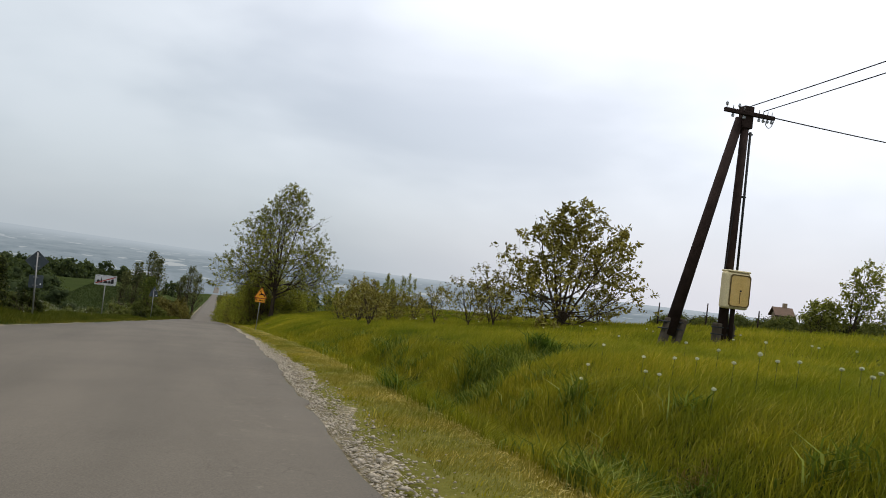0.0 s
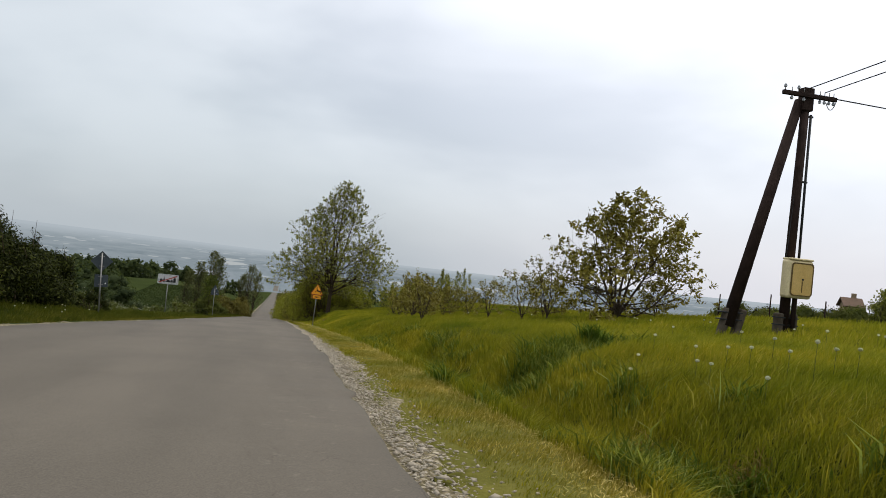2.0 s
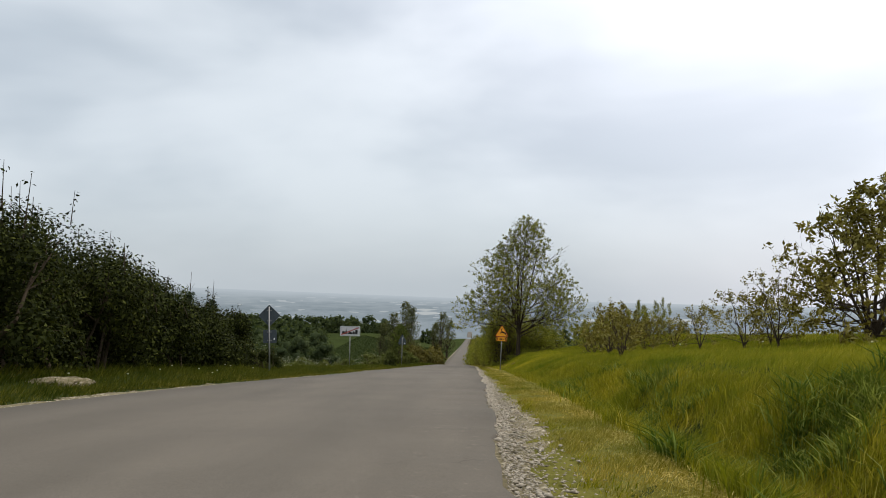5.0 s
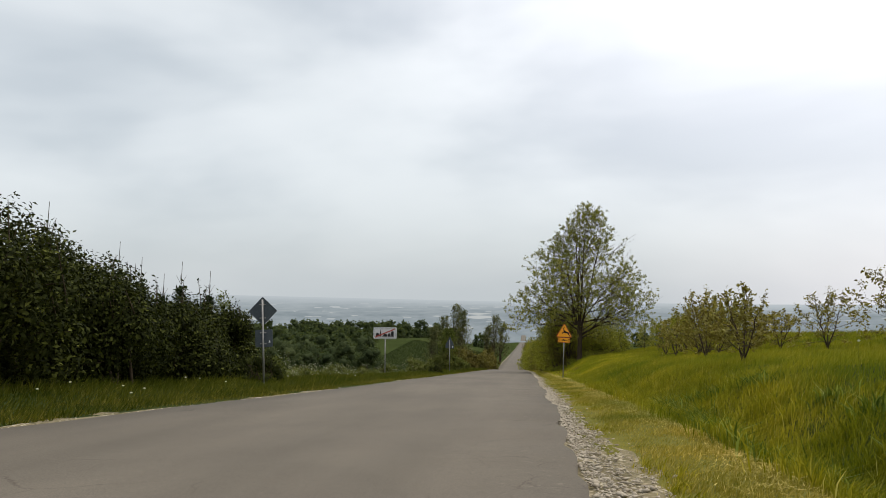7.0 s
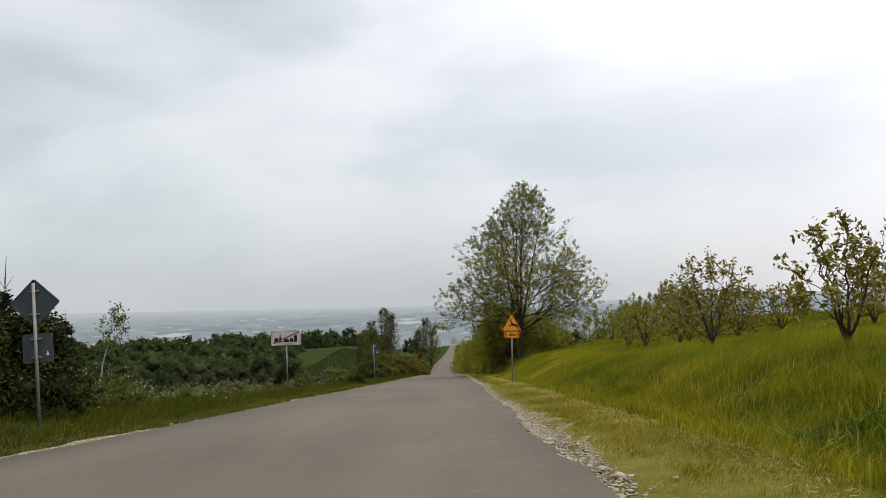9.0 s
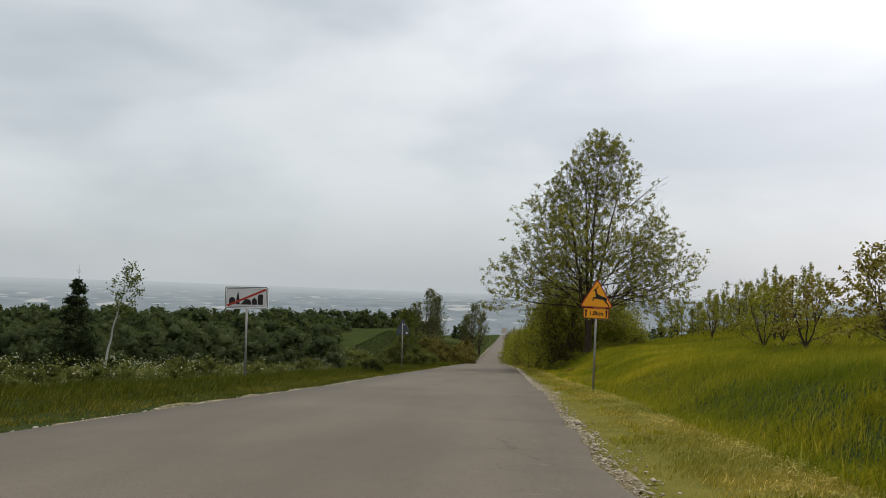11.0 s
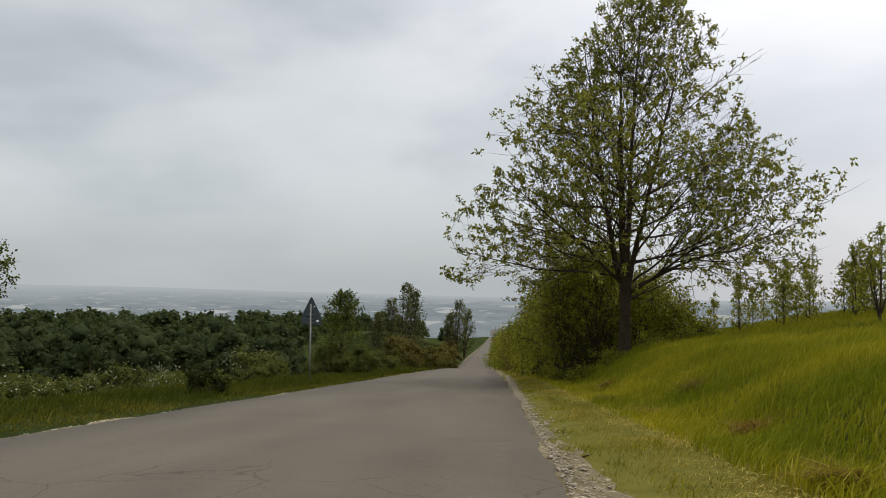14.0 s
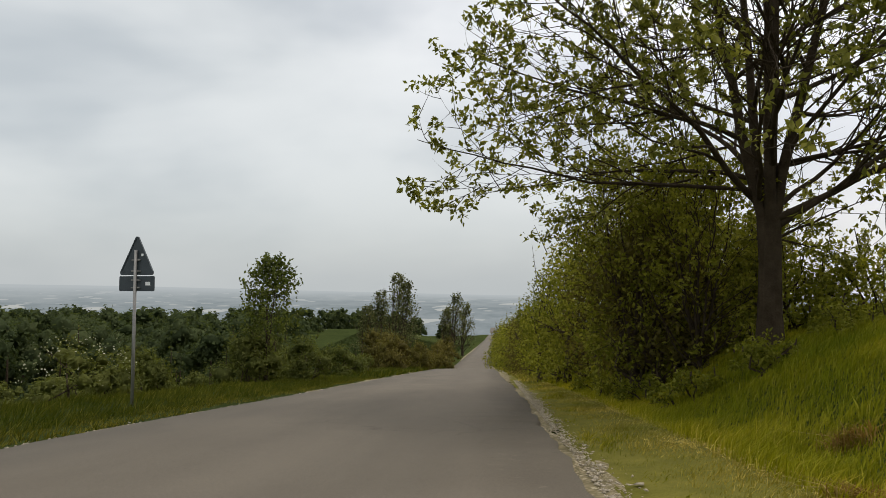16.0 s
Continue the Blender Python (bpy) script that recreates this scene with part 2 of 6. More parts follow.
def gravel_material():
    """Cream limestone chips trodden into brown soil."""
    m, nt, b, pos = material("limestone_gravel", 0.95, 0.0, 0.1)
    soil = ramp(nt, noise_node(nt, pos, 4.0, 5), [(0.3, (0.085, 0.070, 0.035)), (0.7, (0.17, 0.14, 0.075))])
    v = nt.nodes.new("ShaderNodeTexVoronoi")
    v.inputs["Scale"].default_value = 19
    nt.links.new(pos, v.inputs["Vector"])
    s = nt.nodes.new("ShaderNodeSeparateColor")
    nt.links.new(v.outputs["Color"], s.inputs[0])
    chip = ramp(nt, s.outputs[1], [(0.2, (0.23, 0.185, 0.115)), (1.0, (0.48, 0.42, 0.31))])
    edge = ramp(nt, v.outputs["Distance"], [(0.35, (1, 1, 1)), (0.6, (0, 0, 0))])
    here = ramp(nt, noise_node(nt, pos, 1.6, 5, 0.65, 0.4), [(0.40, (0.10, 0.10, 0.10)), (0.60, (1, 1, 1))])
    nt.links.new(mixc(nt, mixc(nt, 1.0, edge, here, "MULTIPLY"), soil, chip), b.inputs["Base Color"])
    bump(nt, b, v.outputs["Distance"], -0.8, 0.03)
    return m


M_ASPHALT = asphalt_material()
M_SOIL = soil_material()
M_PLAIN = plain_material()
M_GRAVEL = gravel_material()
M_TURF = speckled("olive_turf", (0.075, 0.076, 0.014), (0.160, 0.140, 0.032), 2.6, 30, 1.0, 0, 0.8, 0.02, spec=0.02)
M_STONE = speckled("pale_stone", (0.20, 0.165, 0.115), (0.42, 0.365, 0.28), 5.0, 40, 0.95, 0, 0.6, 0.01)
M_WOOD = speckled("tarred_wood", (0.016, 0.010, 0.008), (0.050, 0.032, 0.026), 3.0, 22, 0.85, 0, 0.7, 0.02, spec=0.08)
M_CONCRETE = speckled("weathered_concrete", (0.05, 0.040, 0.028), (0.13, 0.105, 0.08), 5.0, 25, 0.95, 0, 0.6, 0.02, spec=0.08)
M_BARK = speckled("grey_brown_bark", (0.032, 0.023, 0.014), (0.085, 0.064, 0.042), 4.0, 26, 0.95, 0, 1.0, 0.03, spec=0.08)
M_BIRCH = speckled("birch_bark", (0.12, 0.12, 0.11), (0.55, 0.54, 0.50), 4.0, 12, 0.9, 0, 0.5, 0.02, spec=0.08)
M_SEAL = speckled("brown_rubber_seal", (0.10, 0.062, 0.02), (0.17, 0.11, 0.04), 6.0, 50, 0.8, 0, 0.2, 0.003)
M_STEEL = speckled("galvanised_steel", (0.20, 0.19, 0.18), (0.33, 0.32, 0.30), 6.0, 50, 0.55, 0.5, 0.15, 0.004)
M_SIGNBACK = speckled("grey_sign_back", (0.045, 0.055, 0.062), (0.075, 0.09, 0.10), 4.0, 40, 0.6, 0.0, 0.1, 0.003)
M_AMBER = speckled("amber_reflective_sheet", (0.78, 0.30, 0.010), (0.88, 0.36, 0.016), 3.0, 60, 0.45, 0, 0.05, 0.002)
M_RED = speckled("red_reflective_sheet", (0.30, 0.035, 0.022), (0.40, 0.05, 0.03), 5.0, 60, 0.45, 0, 0.05, 0.002)
M_BLACK = speckled("black_sheet", (0.012, 0.010, 0.010), (0.022, 0.018, 0.018), 5.0, 60, 0.5, 0, 0.05, 0.002)
M_WHITE = speckled("white_reflective_sheet", (0.80, 0.80, 0.78), (0.90, 0.90, 0.88), 3.0, 40, 0.45, 0, 0.05, 0.002)
M_PANEL = speckled("grey_white_sheet", (0.52, 0.50, 0.50), (0.62, 0.60, 0.60), 3.0, 40, 0.5, 0, 0.05, 0.002)
M_BOX = speckled("yellowed_plastic", (0.62, 0.50, 0.27), (0.78, 0.66, 0.40), 2.5, 25, 0.55, 0, 0.1, 0.004)
M_BOXDOOR = speckled("faded_yellow_door", (0.52, 0.33, 0.09), (0.66, 0.46, 0.17), 2.5, 25, 0.6, 0, 0.15, 0.004)
M_CABLE = speckled("black_cable", (0.012, 0.012, 0.013), (0.03, 0.03, 0.03), 9.0, 60, 0.6, 0, 0.1, 0.002)
M_GLASSY = speckled("porcelain_insulator", (0.20, 0.21, 0.24), (0.5, 0.5, 0.5), 9.0, 60, 0.25, 0, 0.05, 0.002, 0.5)
M_ROOF = speckled("brown_tile_roof", (0.085, 0.052, 0.034), (0.15, 0.095, 0.062), 0.8, 8, 0.9, 0, 0.6, 0.05)
M_WALL = speckled("ochre_plaster", (0.20, 0.14, 0.085), (0.32, 0.24, 0.15), 0.6, 12, 0.9, 0, 0.3, 0.02)
M_DARKPANE = speckled("dark_pane", (0.02, 0.024, 0.028), (0.035, 0.04, 0.045), 2.0, 20, 0.15, 0, 0.02, 0.002, 0.5)
M_LEAF = leafy("spring_leaf", [(0.0, (0.092, 0.100, 0.022)), (0.5, (0.172, 0.178, 0.040)), (0.85, (0.250, 0.248, 0.072)), (1.0, (0.37, 0.36, 0.13))], 0.5, 0.48)
M_LEAF_DARKER = leafy("deep_green_leaf", [(0.0, (0.045, 0.058, 0.014)), (0.6, (0.085, 0.105, 0.026)), (1.0, (0.15, 0.17, 0.05))], 0.55, 0.4)
M_LEAF_BRONZE = leafy("bronze_young_leaf", [(0.0, (0.085, 0.068, 0.014)), (0.45, (0.15, 0.126, 0.030)), (0.8, (0.22, 0.195, 0.055)), (1.0, (0.32, 0.29, 0.11))])
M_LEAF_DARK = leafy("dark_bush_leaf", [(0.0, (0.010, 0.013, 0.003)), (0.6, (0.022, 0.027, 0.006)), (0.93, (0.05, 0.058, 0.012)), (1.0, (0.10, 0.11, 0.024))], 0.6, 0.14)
M_LEAF_SHRUB = leafy("shrub_leaf", [(0.0, (0.10, 0.108, 0.016)), (0.6, (0.19, 0.195, 0.028)), (1.0, (0.29, 0.285, 0.055))], 0.6, 0.45)
M_LEAF_RED = leafy("reddish_bush_leaf", [(0.0, (0.065, 0.056, 0.018)), (0.6, (0.115, 0.098, 0.028)), (1.0, (0.17, 0.15, 0.045))], 0.6, 0.45)
M_NEEDLE = leafy("spruce_needles", [(0.0, (0.014, 0.022, 0.010)), (0.6, (0.028, 0.040, 0.017)), (1.0, (0.05, 0.065, 0.028))], 0.6, 0.12)
M_WOODS = leafy("woodland_leaf", [(0.0, (0.046, 0.062, 0.030)), (0.6, (0.060, 0.078, 0.036)), (1.0, (0.076, 0.095, 0.042))], 0.9, 0.40, 0.07)
M_SCRUB = leafy("scrub_leaf", [(0.0, (0.075, 0.086, 0.026)), (0.6, (0.104, 0.116, 0.034)), (1.0, (0.135, 0.146, 0.046))], 0.8, 0.42, 0.25)
M_POPLAR = leafy("poplar_leaf", [(0.0, (0.06, 0.070, 0.032)), (0.6, (0.11, 0.118, 0.055)), (1.0, (0.18, 0.18, 0.095))], 0.7, 0.4)
M_BLOSSOM = leafy("white_blossom", [(0.0, (0.26, 0.27, 0.20)), (1.0, (0.50, 0.50, 0.42))], 0.8, 0.3)
M_GRASS = leafy("tall_grass", [(0.0, (0.134, 0.146, 0.009)), (0.5, (0.194, 0.198, 0.014)), (0.9, (0.255, 0.240, 0.022)), (1.0, (0.37, 0.310, 0.055))], 0.6, 0.32, 0.3)
M_GRASS_PALE = leafy("pale_meadow_grass", [(0.0, (0.170, 0.176, 0.009)), (0.4, (0.236, 0.232, 0.012)), (0.85, (0.296, 0.276, 0.022)), (1.0, (0.41, 0.355, 0.065))], 0.6, 0.32, 0.3)
M_GRASS_DARK = leafy("ditch_grass", [(0.0, (0.112, 0.116, 0.009)), (0.6, (0.210, 0.200, 0.015)), (0.95, (0.31, 0.275, 0.038)), (1.0, (0.42, 0.38, 0.10))], 0.5, 0.38, 0.6)
M_PASTURE = leafy("pasture_grass", [(0.0, (0.030, 0.042, 0.018)), (0.6, (0.044, 0.060, 0.025)), (1.0, (0.066, 0.082, 0.034))], 0.7, 0.3, 0.1)
M_GRASS_VERGE = leafy("verge_grass", [(0.0, (0.038, 0.048, 0.007)), (0.6, (0.068, 0.078, 0.011)), (0.95, (0.115, 0.115, 0.022)), (1.0, (0.20, 0.18, 0.05))], 0.55, 0.35, 0.5)
M_GRASS_DRY = leafy("mown_dry_grass", [(0.0, (0.150, 0.138, 0.022)), (0.5, (0.230, 0.200, 0.037)), (0.88, (0.32, 0.265, 0.067)), (1.0, (0.54, 0.45, 0.165))], 0.7, 0.35, 0.5)
M_REED = leafy("reed_grass_leaf", [(0.0, (0.050, 0.075, 0.013)), (0.7, (0.115, 0.150, 0.028)), (1.0, (0.32, 0.36, 0.12))], 0.5, 0.35, 0.6)
M_DEAD = leafy("dead_grass_blade", [(0.0, (0.16, 0.10, 0.03)), (0.6, (0.28, 0.18, 0.07)), (1.0, (0.42, 0.30, 0.14))], 0.8, 0.25, 0.6)
M_GRASS_EDGE = leafy("trodden_verge_grass", [(0.0, (0.070, 0.069, 0.010)), (0.6, (0.125, 0.116, 0.018)), (1.0, (0.24, 0.21, 0.06))], 0.6, 0.35, 0.5)
M_STRAW = leafy("straw", [(0.0, (0.26, 0.215, 0.055)), (0.7, (0.40, 0.33, 0.10)), (1.0, (0.58, 0.49, 0.19))], 0.7, 0.25, 0.5)
M_FLUFF = leafy("seed_head_fluff", [(0.0, (0.55, 0.55, 0.52)), (1.0, (0.75, 0.75, 0.72))], 0.9, 0.4)
M_STEM = leafy("green_stem", [(0.0, (0.07, 0.09, 0.02)), (1.0, (0.12, 0.13, 0.04))], 0.6, 0.2)

# ---- ground ----
ROAD_Y = (-80, -40, -5, 5, 15, 25, 35, 45, 55, 65, 75, 90, 110, 150, 185, 290, 582, 950, 1500, 5200)
ROAD_Z = (5.2, 3.1, 1.1, 0.5, -0.12, -0.88, -1.77, -2.65, -3.52, -4.45, -5.39, -6.75, -8.6, -12.3, -15.9, -22.1, -38.3, -56, -62, -62)
FINE_Y = np.arange(-80, 5200, 1.0)
FINE_Z = np.interp(FINE_Y, ROAD_Y, ROAD_Z)
KERN = np.hanning(13) / np.hanning(13).sum()
FINE_Z[6:-6] = np.convolve(FINE_Z, KERN, "valid")
ROAD_LEFT, ROAD_RIGHT = -4.5, 0.7


def left_edge(y):
    return np.interp(y, (-80, 17, 24, 30, 45, 56, 70, 100, 5000), (-6.6, -6.55, -5.95, -5.55, -5.25, -4.92, -5.35, -5.6, -5.6))


def road_z(y):
    return np.interp(y, FINE_Y, FINE_Z)


def road_shift(y):
    return np.interp(y, (-100, 90, 185, 582, 5000), (0, 0, -1.3, -2.8, -2.8))


def waves(x, y):
    return (np.sin(x * 0.9 + 1.3 * np.sin(y * 0.21)) * np.sin(y * 0.63 + 0.7) + 0.6 * np.sin(x * 2.3 + y * 1.7) * np.sin(y * 1.1 - x * 0.8))


def ground_z(x, y):
    """Height of the bare ground."""
    x, y = np.asarray(x, float), np.asarray(y, float)
    zr, s = road_z(y), road_shift(y)
    u, w = x - s - ROAD_RIGHT, left_edge(y) + s - x
    # right: shoulder, shallow ditch, bank, field that falls more gently than the road
    field = np.interp(y, (-80, -10, 20, 57, 80, 105, 150, 250, 500, 950), (1.2, 1.3, 1.55, 2.6, 3.6, 4.0, 4.0, 3.0, 2.0, 0.0))
    ditch = np.interp(y, (-80, 0, 18, 34, 60, 200), (0.42, 0.42, 0.40, 0.16, 0.10, 0.05))
    top = np.interp(y, (-80, 0, 25, 60, 84, 130), (0.62, 0.62, 0.52, 0.34, 0.42, 0.25)) * field
    right = np.interp(u, (0, 0.15, 0.6, 0.85, 1.6), (-0.09, -0.10, -0.10, -0.06, -0.03))
    right = right - ditch * np.sin(np.pi * np.clip((u - 1.55) / 2.3, 0, 1)) ** 2
    start = np.interp(y, (30, 62), (2.5, 1.75))
    b = np.clip((u - start) / (5.6 - start), 0, 1)
    right = right + top * b * b * (3 - 2 * b)
    c = np.clip((u - 5.6) / 13.5, 0, 1)
    right = right + (field - top) * c
    right = right + np.clip(u - 11, 0, 45) * np.interp(y, (0, 28, 55, 120, 400), (0.045, 0.045, 0.012, 0.012, 0))
    # a notch across the bank, where water runs down into the ditch
    notch = np.exp(-((y - 12.3 - 0.36 * (x - 2.0)) / 0.55) ** 2) * np.clip((u - 1.6) / 1.2, 0, 1) * np.clip((7.6 - u) / 2.5, 0, 1)
    right = right - 0.30 * notch
    # left: verge, then ground that falls away to the valley
    left = np.interp(w, (0, 0.2, 1.5, 3.5, 9, 16, 60, 200, 600), (-0.05, -0.05, 0.0, 0.14, 0.16, -0.2, -2.5, -6.0, -7.0))
    drop = np.interp(w, (0, 2.8, 5.5, 9, 16, 60, 200, 600), (0, 0.05, 0.5, 1.3, 2.6, 3.0, 2.0, 0.0))
    left = (left - drop * np.interp(y, (28, 62), (0, 1))) * np.interp(y, (-80, 600, 1100), (1, 1, 0))
    # a rounded rise carries the far field
    rise = 12.5 * np.exp(-((y - 470) / 135) ** 2) * np.clip((-14 - x) / 45, 0, 1)
    left = left + rise * np.clip(1.35 - np.abs(x + 60) / 500, 0, 1)
    z = zr + np.where(u > 0, right, np.where(w > 0, left, -0.15))
    soft = np.clip(np.maximum(u - 1.0, w - 0.8) / 2.5, 0, 1)
    z = z + waves(x, y) * 0.035 * soft * np.clip(1 - y / 900, 0, 1)
    far = np.clip((np.abs(x) - 150) / 700, 0, 1)
    z = z * (1 - far) + far * np.minimum(z, np.interp(y, (-80, 900, 1500), (-6, -58, -62)))
    # the plain climbs to uplands on the horizon
    return z + np.interp(np.hypot(x, y), (1600, 3000, 4300, 6000), (0, 14, 62, 90)) * np.interp(np.arctan2(x, y), (-0.7, -0.45, 0.0, 0.3), (1.0, 0.9, 0.28, 0.1))


def mesh_np(name, verts, polys):
    """A mesh from an array of places and arrays of faces with equal corner counts."""
    me = bpy.data.meshes.new(name)
    verts = np.asarray(verts, np.float32)
    polys = [np.asarray(p, np.int32) for p in (polys if isinstance(polys, list) else [polys]) if len(p)]
    loops = np.concatenate([p.ravel() for p in polys])
    sizes = np.concatenate([np.full(len(p), p.shape[1], np.int32) for p in polys])
    me.vertices.add(len(verts))
    me.vertices.foreach_set("co", verts.ravel())
    me.loops.add(len(loops))
    me.loops.foreach_set("vertex_index", loops)
    me.polygons.add(len(sizes))
    me.polygons.foreach_set("loop_start", np.concatenate([[0], np.cumsum(sizes)[:-1]]).astype(np.int32))
    me.update(calc_edges=True)
    return me


def grid_faces(rows, cols):
    a = (np.arange(rows - 1)[:, None] * cols + np.arange(cols - 1)[None, :]).ravel()
    return np.stack([a, a + 1, a + cols + 1, a + cols], 1)


def smooth(me, angle=None):
    me.polygons.foreach_set("use_smooth", np.ones(len(me.polygons), bool))
    return me


def put(name, me, mat, label="", category="", group="", kind="", parent=None):
    if mat is not None and not me.materials:
        me.materials.append(mat)
    ob = new(name, me)
    ob.parent = parent
    return tagged(ob, label, category, group, kind)


def steps(*stretches):
    out = []
    for a, b, d in stretches:
        out += list(np.arange(a, b, d))
    return np.array(out + [stretches[-1][1]])


gx = np.concatenate([-np.geomspace(16000, 45, 38), steps((-42, -15, 3), (-15, -4.6, 0.8), (-4.6, 0.6, 1.3), (0.7, 9, 0.35), (9, 24, 1.0), (24, 45, 3)), np.geomspace(50, 16000, 38)])
gy = np.concatenate([steps((-80, -5, 3), (-5, 110, 0.8), (110, 200, 4)), np.geomspace(206, 17000, 66)])
GX, GY = np.meshgrid(gx, gy)
ground = put("ground", smooth(mesh_np("ground", np.stack([GX, GY, ground_z(GX, GY)], -1).reshape(-1, 3), grid_faces(len(gy), len(gx)))), M_SOIL,
             "rolling green farmland falling to a hazy plain", "ground", kind="structure")
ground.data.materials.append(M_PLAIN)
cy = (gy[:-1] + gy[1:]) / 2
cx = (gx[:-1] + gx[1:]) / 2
# faces beyond 900 m take the glowing plain with its painted haze
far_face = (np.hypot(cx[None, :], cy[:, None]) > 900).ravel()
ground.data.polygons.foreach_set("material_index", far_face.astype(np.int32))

# the road: a thin slab with ragged edges
ry = np.concatenate([steps((-70, 130, 0.5), (130, 200, 2)), np.geomspace(204, 1150, 90)])
rng = np.random.default_rng(4)
rag_r = np.convolve(rng.normal(0, 1, len(ry) + 8), np.ones(9) / 9, "valid")[:len(ry)] * 0.14 + rng.normal(0, 0.032, len(ry))
rag_r += np.interp(ry, (0, 20, 25, 33, 50, 60, 90), (0, 0, 0.11, 0.05, 0, -0.03, -0.08))
rag_l = np.convolve(rng.normal(0, 1, len(ry) + 8), np.ones(9) / 9, "valid")[:len(ry)] * 0.12
shift = road_shift(ry)
cols = []
across = (0.0, 0.25, 0.5, 0.75, 1.0)
for k in across:
    xx = (left_edge(ry) + rag_l) * (1 - k) + (ROAD_RIGHT + rag_r) * k + shift
    cols.append(np.stack([xx, ry, road_z(ry) + 0.03 * (1 - (2 * k - 1) ** 2)], -1))
lo_r, lo_l = cols[-1] + (0.05, 0, -0.2), cols[0] + (-0.05, 0, -0.2)
V = np.stack([lo_l, *cols, lo_r], 1).reshape(-1, 3)
put("road", mesh_np("road", V, grid_faces(len(ry), 7)), M_ASPHALT, "worn grey asphalt country road running downhill", "road", kind="structure")


def shoulder(name, side, wide, mat, label, seed):
    r = np.random.default_rng(seed)
    n = len(ry)
    wob = np.convolve(r.normal(0, 1, n + 14), np.ones(15) / 15, "valid")[:n] * 2.0 + r.normal(0, 0.12, n)
    base = ROAD_RIGHT + shift if side > 0 else left_edge(ry) + shift
    cols = []
    wide = wide * (np.interp(ry, (-70, 14, 26, 1200), (1.0, 1.0, 0.55, 0.4)) if side > 0 else 1.0)
    for k in np.linspace(0, 1, 9):
        x = base + side * (k * np.maximum(wide * (1 + wob * 0.9), 0.08) - 0.12)
        z = road_z(ry) - (0.045 if side > 0 else 0.022) - 0.02 * k + r.normal(0, 0.012, n)
        cols.append(np.stack([x, ry, z], -1))
    f = grid_faces(n, 9)
    if side < 0:
        f = f[:, ::-1]
    return put(name, mesh_np(name, np.stack(cols, 1).reshape(-1, 3), f), mat, label, "gravel", kind="structure")


shoulder("gravel_shoulder", 1, 0.90, M_GRAVEL, "crumbled pale limestone gravel beside the asphalt", 5)
shoulder("sandy_edge", -1, 0.42, M_GRAVEL, "thin pale sandy edge beside the asphalt", 6)

def turf_strip():
    """Close-cut turf between the gravel and the ditch."""
    yy = steps((-40, 110, 0.5), (110, 190, 2))
    r = np.random.default_rng(9)
    cols = []
    for k in (0.0, 0.03, 0.2, 0.4, 0.6, 0.8, 0.97, 1.0):
        edge = np.interp(yy, (0, 18, 28, 110), (0.26, 0.24, 0.12, 0.08)) + 0.06 * np.sin(yy * 1.3) + 0.06 * np.sin(yy * 3.1)
        x = ROAD_RIGHT + edge + (2.75 - ROAD_RIGHT - edge) * k + road_shift(yy)
        cols.append(np.stack([x, yy, np.maximum(ground_z(x, yy), road_z(yy) - 0.075 if k < 0.3 else -999) + 0.012 + r.normal(0, 0.006, len(yy)) - (0.03 if k in (0, 1) else 0)], -1))
    put("mown_verge", smooth(mesh_np("mown_verge", np.stack(cols, 1).reshape(-1, 3), grid_faces(len(yy), 8))), M_TURF, "close-cut olive turf beside the gravel", "verge", kind="structure")


turf_strip()

# ---- building kit ----
def part(name, bm, mat, parent, label=""):
    me = bpy.data.meshes.new(name)
    bm.normal_update()
    bm.to_mesh(me)
    bm.free()
    return put(name, me, mat, label, parent=parent)


def thing(name, x, y, z, label, category, group="", turn=0.0):
    ob = new(name)
    ob.empty_display_size = 0.2
    ob.matrix_basis = pose(x, y, z, 0, 0, turn)
    return tagged(ob, label, category, group)


def tube(bm, a, b, r0, r1=None, sides=10):
    """A capped tapered rod from a to b."""
    a, b = Vector(a), Vector(b)
    r1 = r0 if r1 is None else r1
    q = (b - a).to_track_quat("Z", "Y").to_matrix()
    rings = []
    for c, r in ((a, r0), (b, r1)):
        rings.append([bm.verts.new(c + q @ Vector((r * math.cos(2 * math.pi * k / sides), r * math.sin(2 * math.pi * k / sides), 0))) for k in range(sides)])
    for k in range(sides):
        f = bm.faces.new((rings[0][k], rings[0][(k + 1) % sides], rings[1][(k + 1) % sides], rings[1][k]))
        f.smooth = True
    bm.faces.new(rings[0][::-1])
    bm.faces.new(rings[1])
    return bm


def box(bm, centre, size, bevel=0.0, turn=None, segments=2):
    g = bmesh.ops.create_cube(bm, size=1.0)
    vs = g["verts"]
    for v in vs:
        v.co = Vector((v.co.x * size[0], v.co.y * size[1], v.co.z * size[2]))
    if bevel:
        es = list({e for v in vs for e in v.link_edges})
        r = bmesh.ops.bevel(bm, geom=es, offset=bevel, segments=segments, affect="EDGES", profile=0.5)
        vs = list({v for f in r["faces"] for v in f.verts} | {v for v in vs if v.is_valid})
    m = Matrix.Translation(centre) @ (turn if turn is not None else Matrix.Identity(4))
    for v in vs:
        v.co = m @ v.co
    return bm


def outline(pts, r, n=5):
    """A polygon in the plane with rounded corners."""
    out = []
    for k in range(len(pts)):
        p, a, b = Vector(pts[k]), Vector(pts[k - 1]), Vector(pts[(k + 1) % len(pts)])
        u, w = (a - p).normalized(), (b - p).normalized()
        half = u.angle(w) / 2
        d = r / math.tan(half)
        c = p + (u + w).normalized() * (r / math.sin(half))
        s, e = p + u * d - c, p + w * d - c
        for i in range(n + 1):
            t = i / n
            v = (s * (1 - t) + e * t).normalized() * r
            out.append(c + v)
    return out


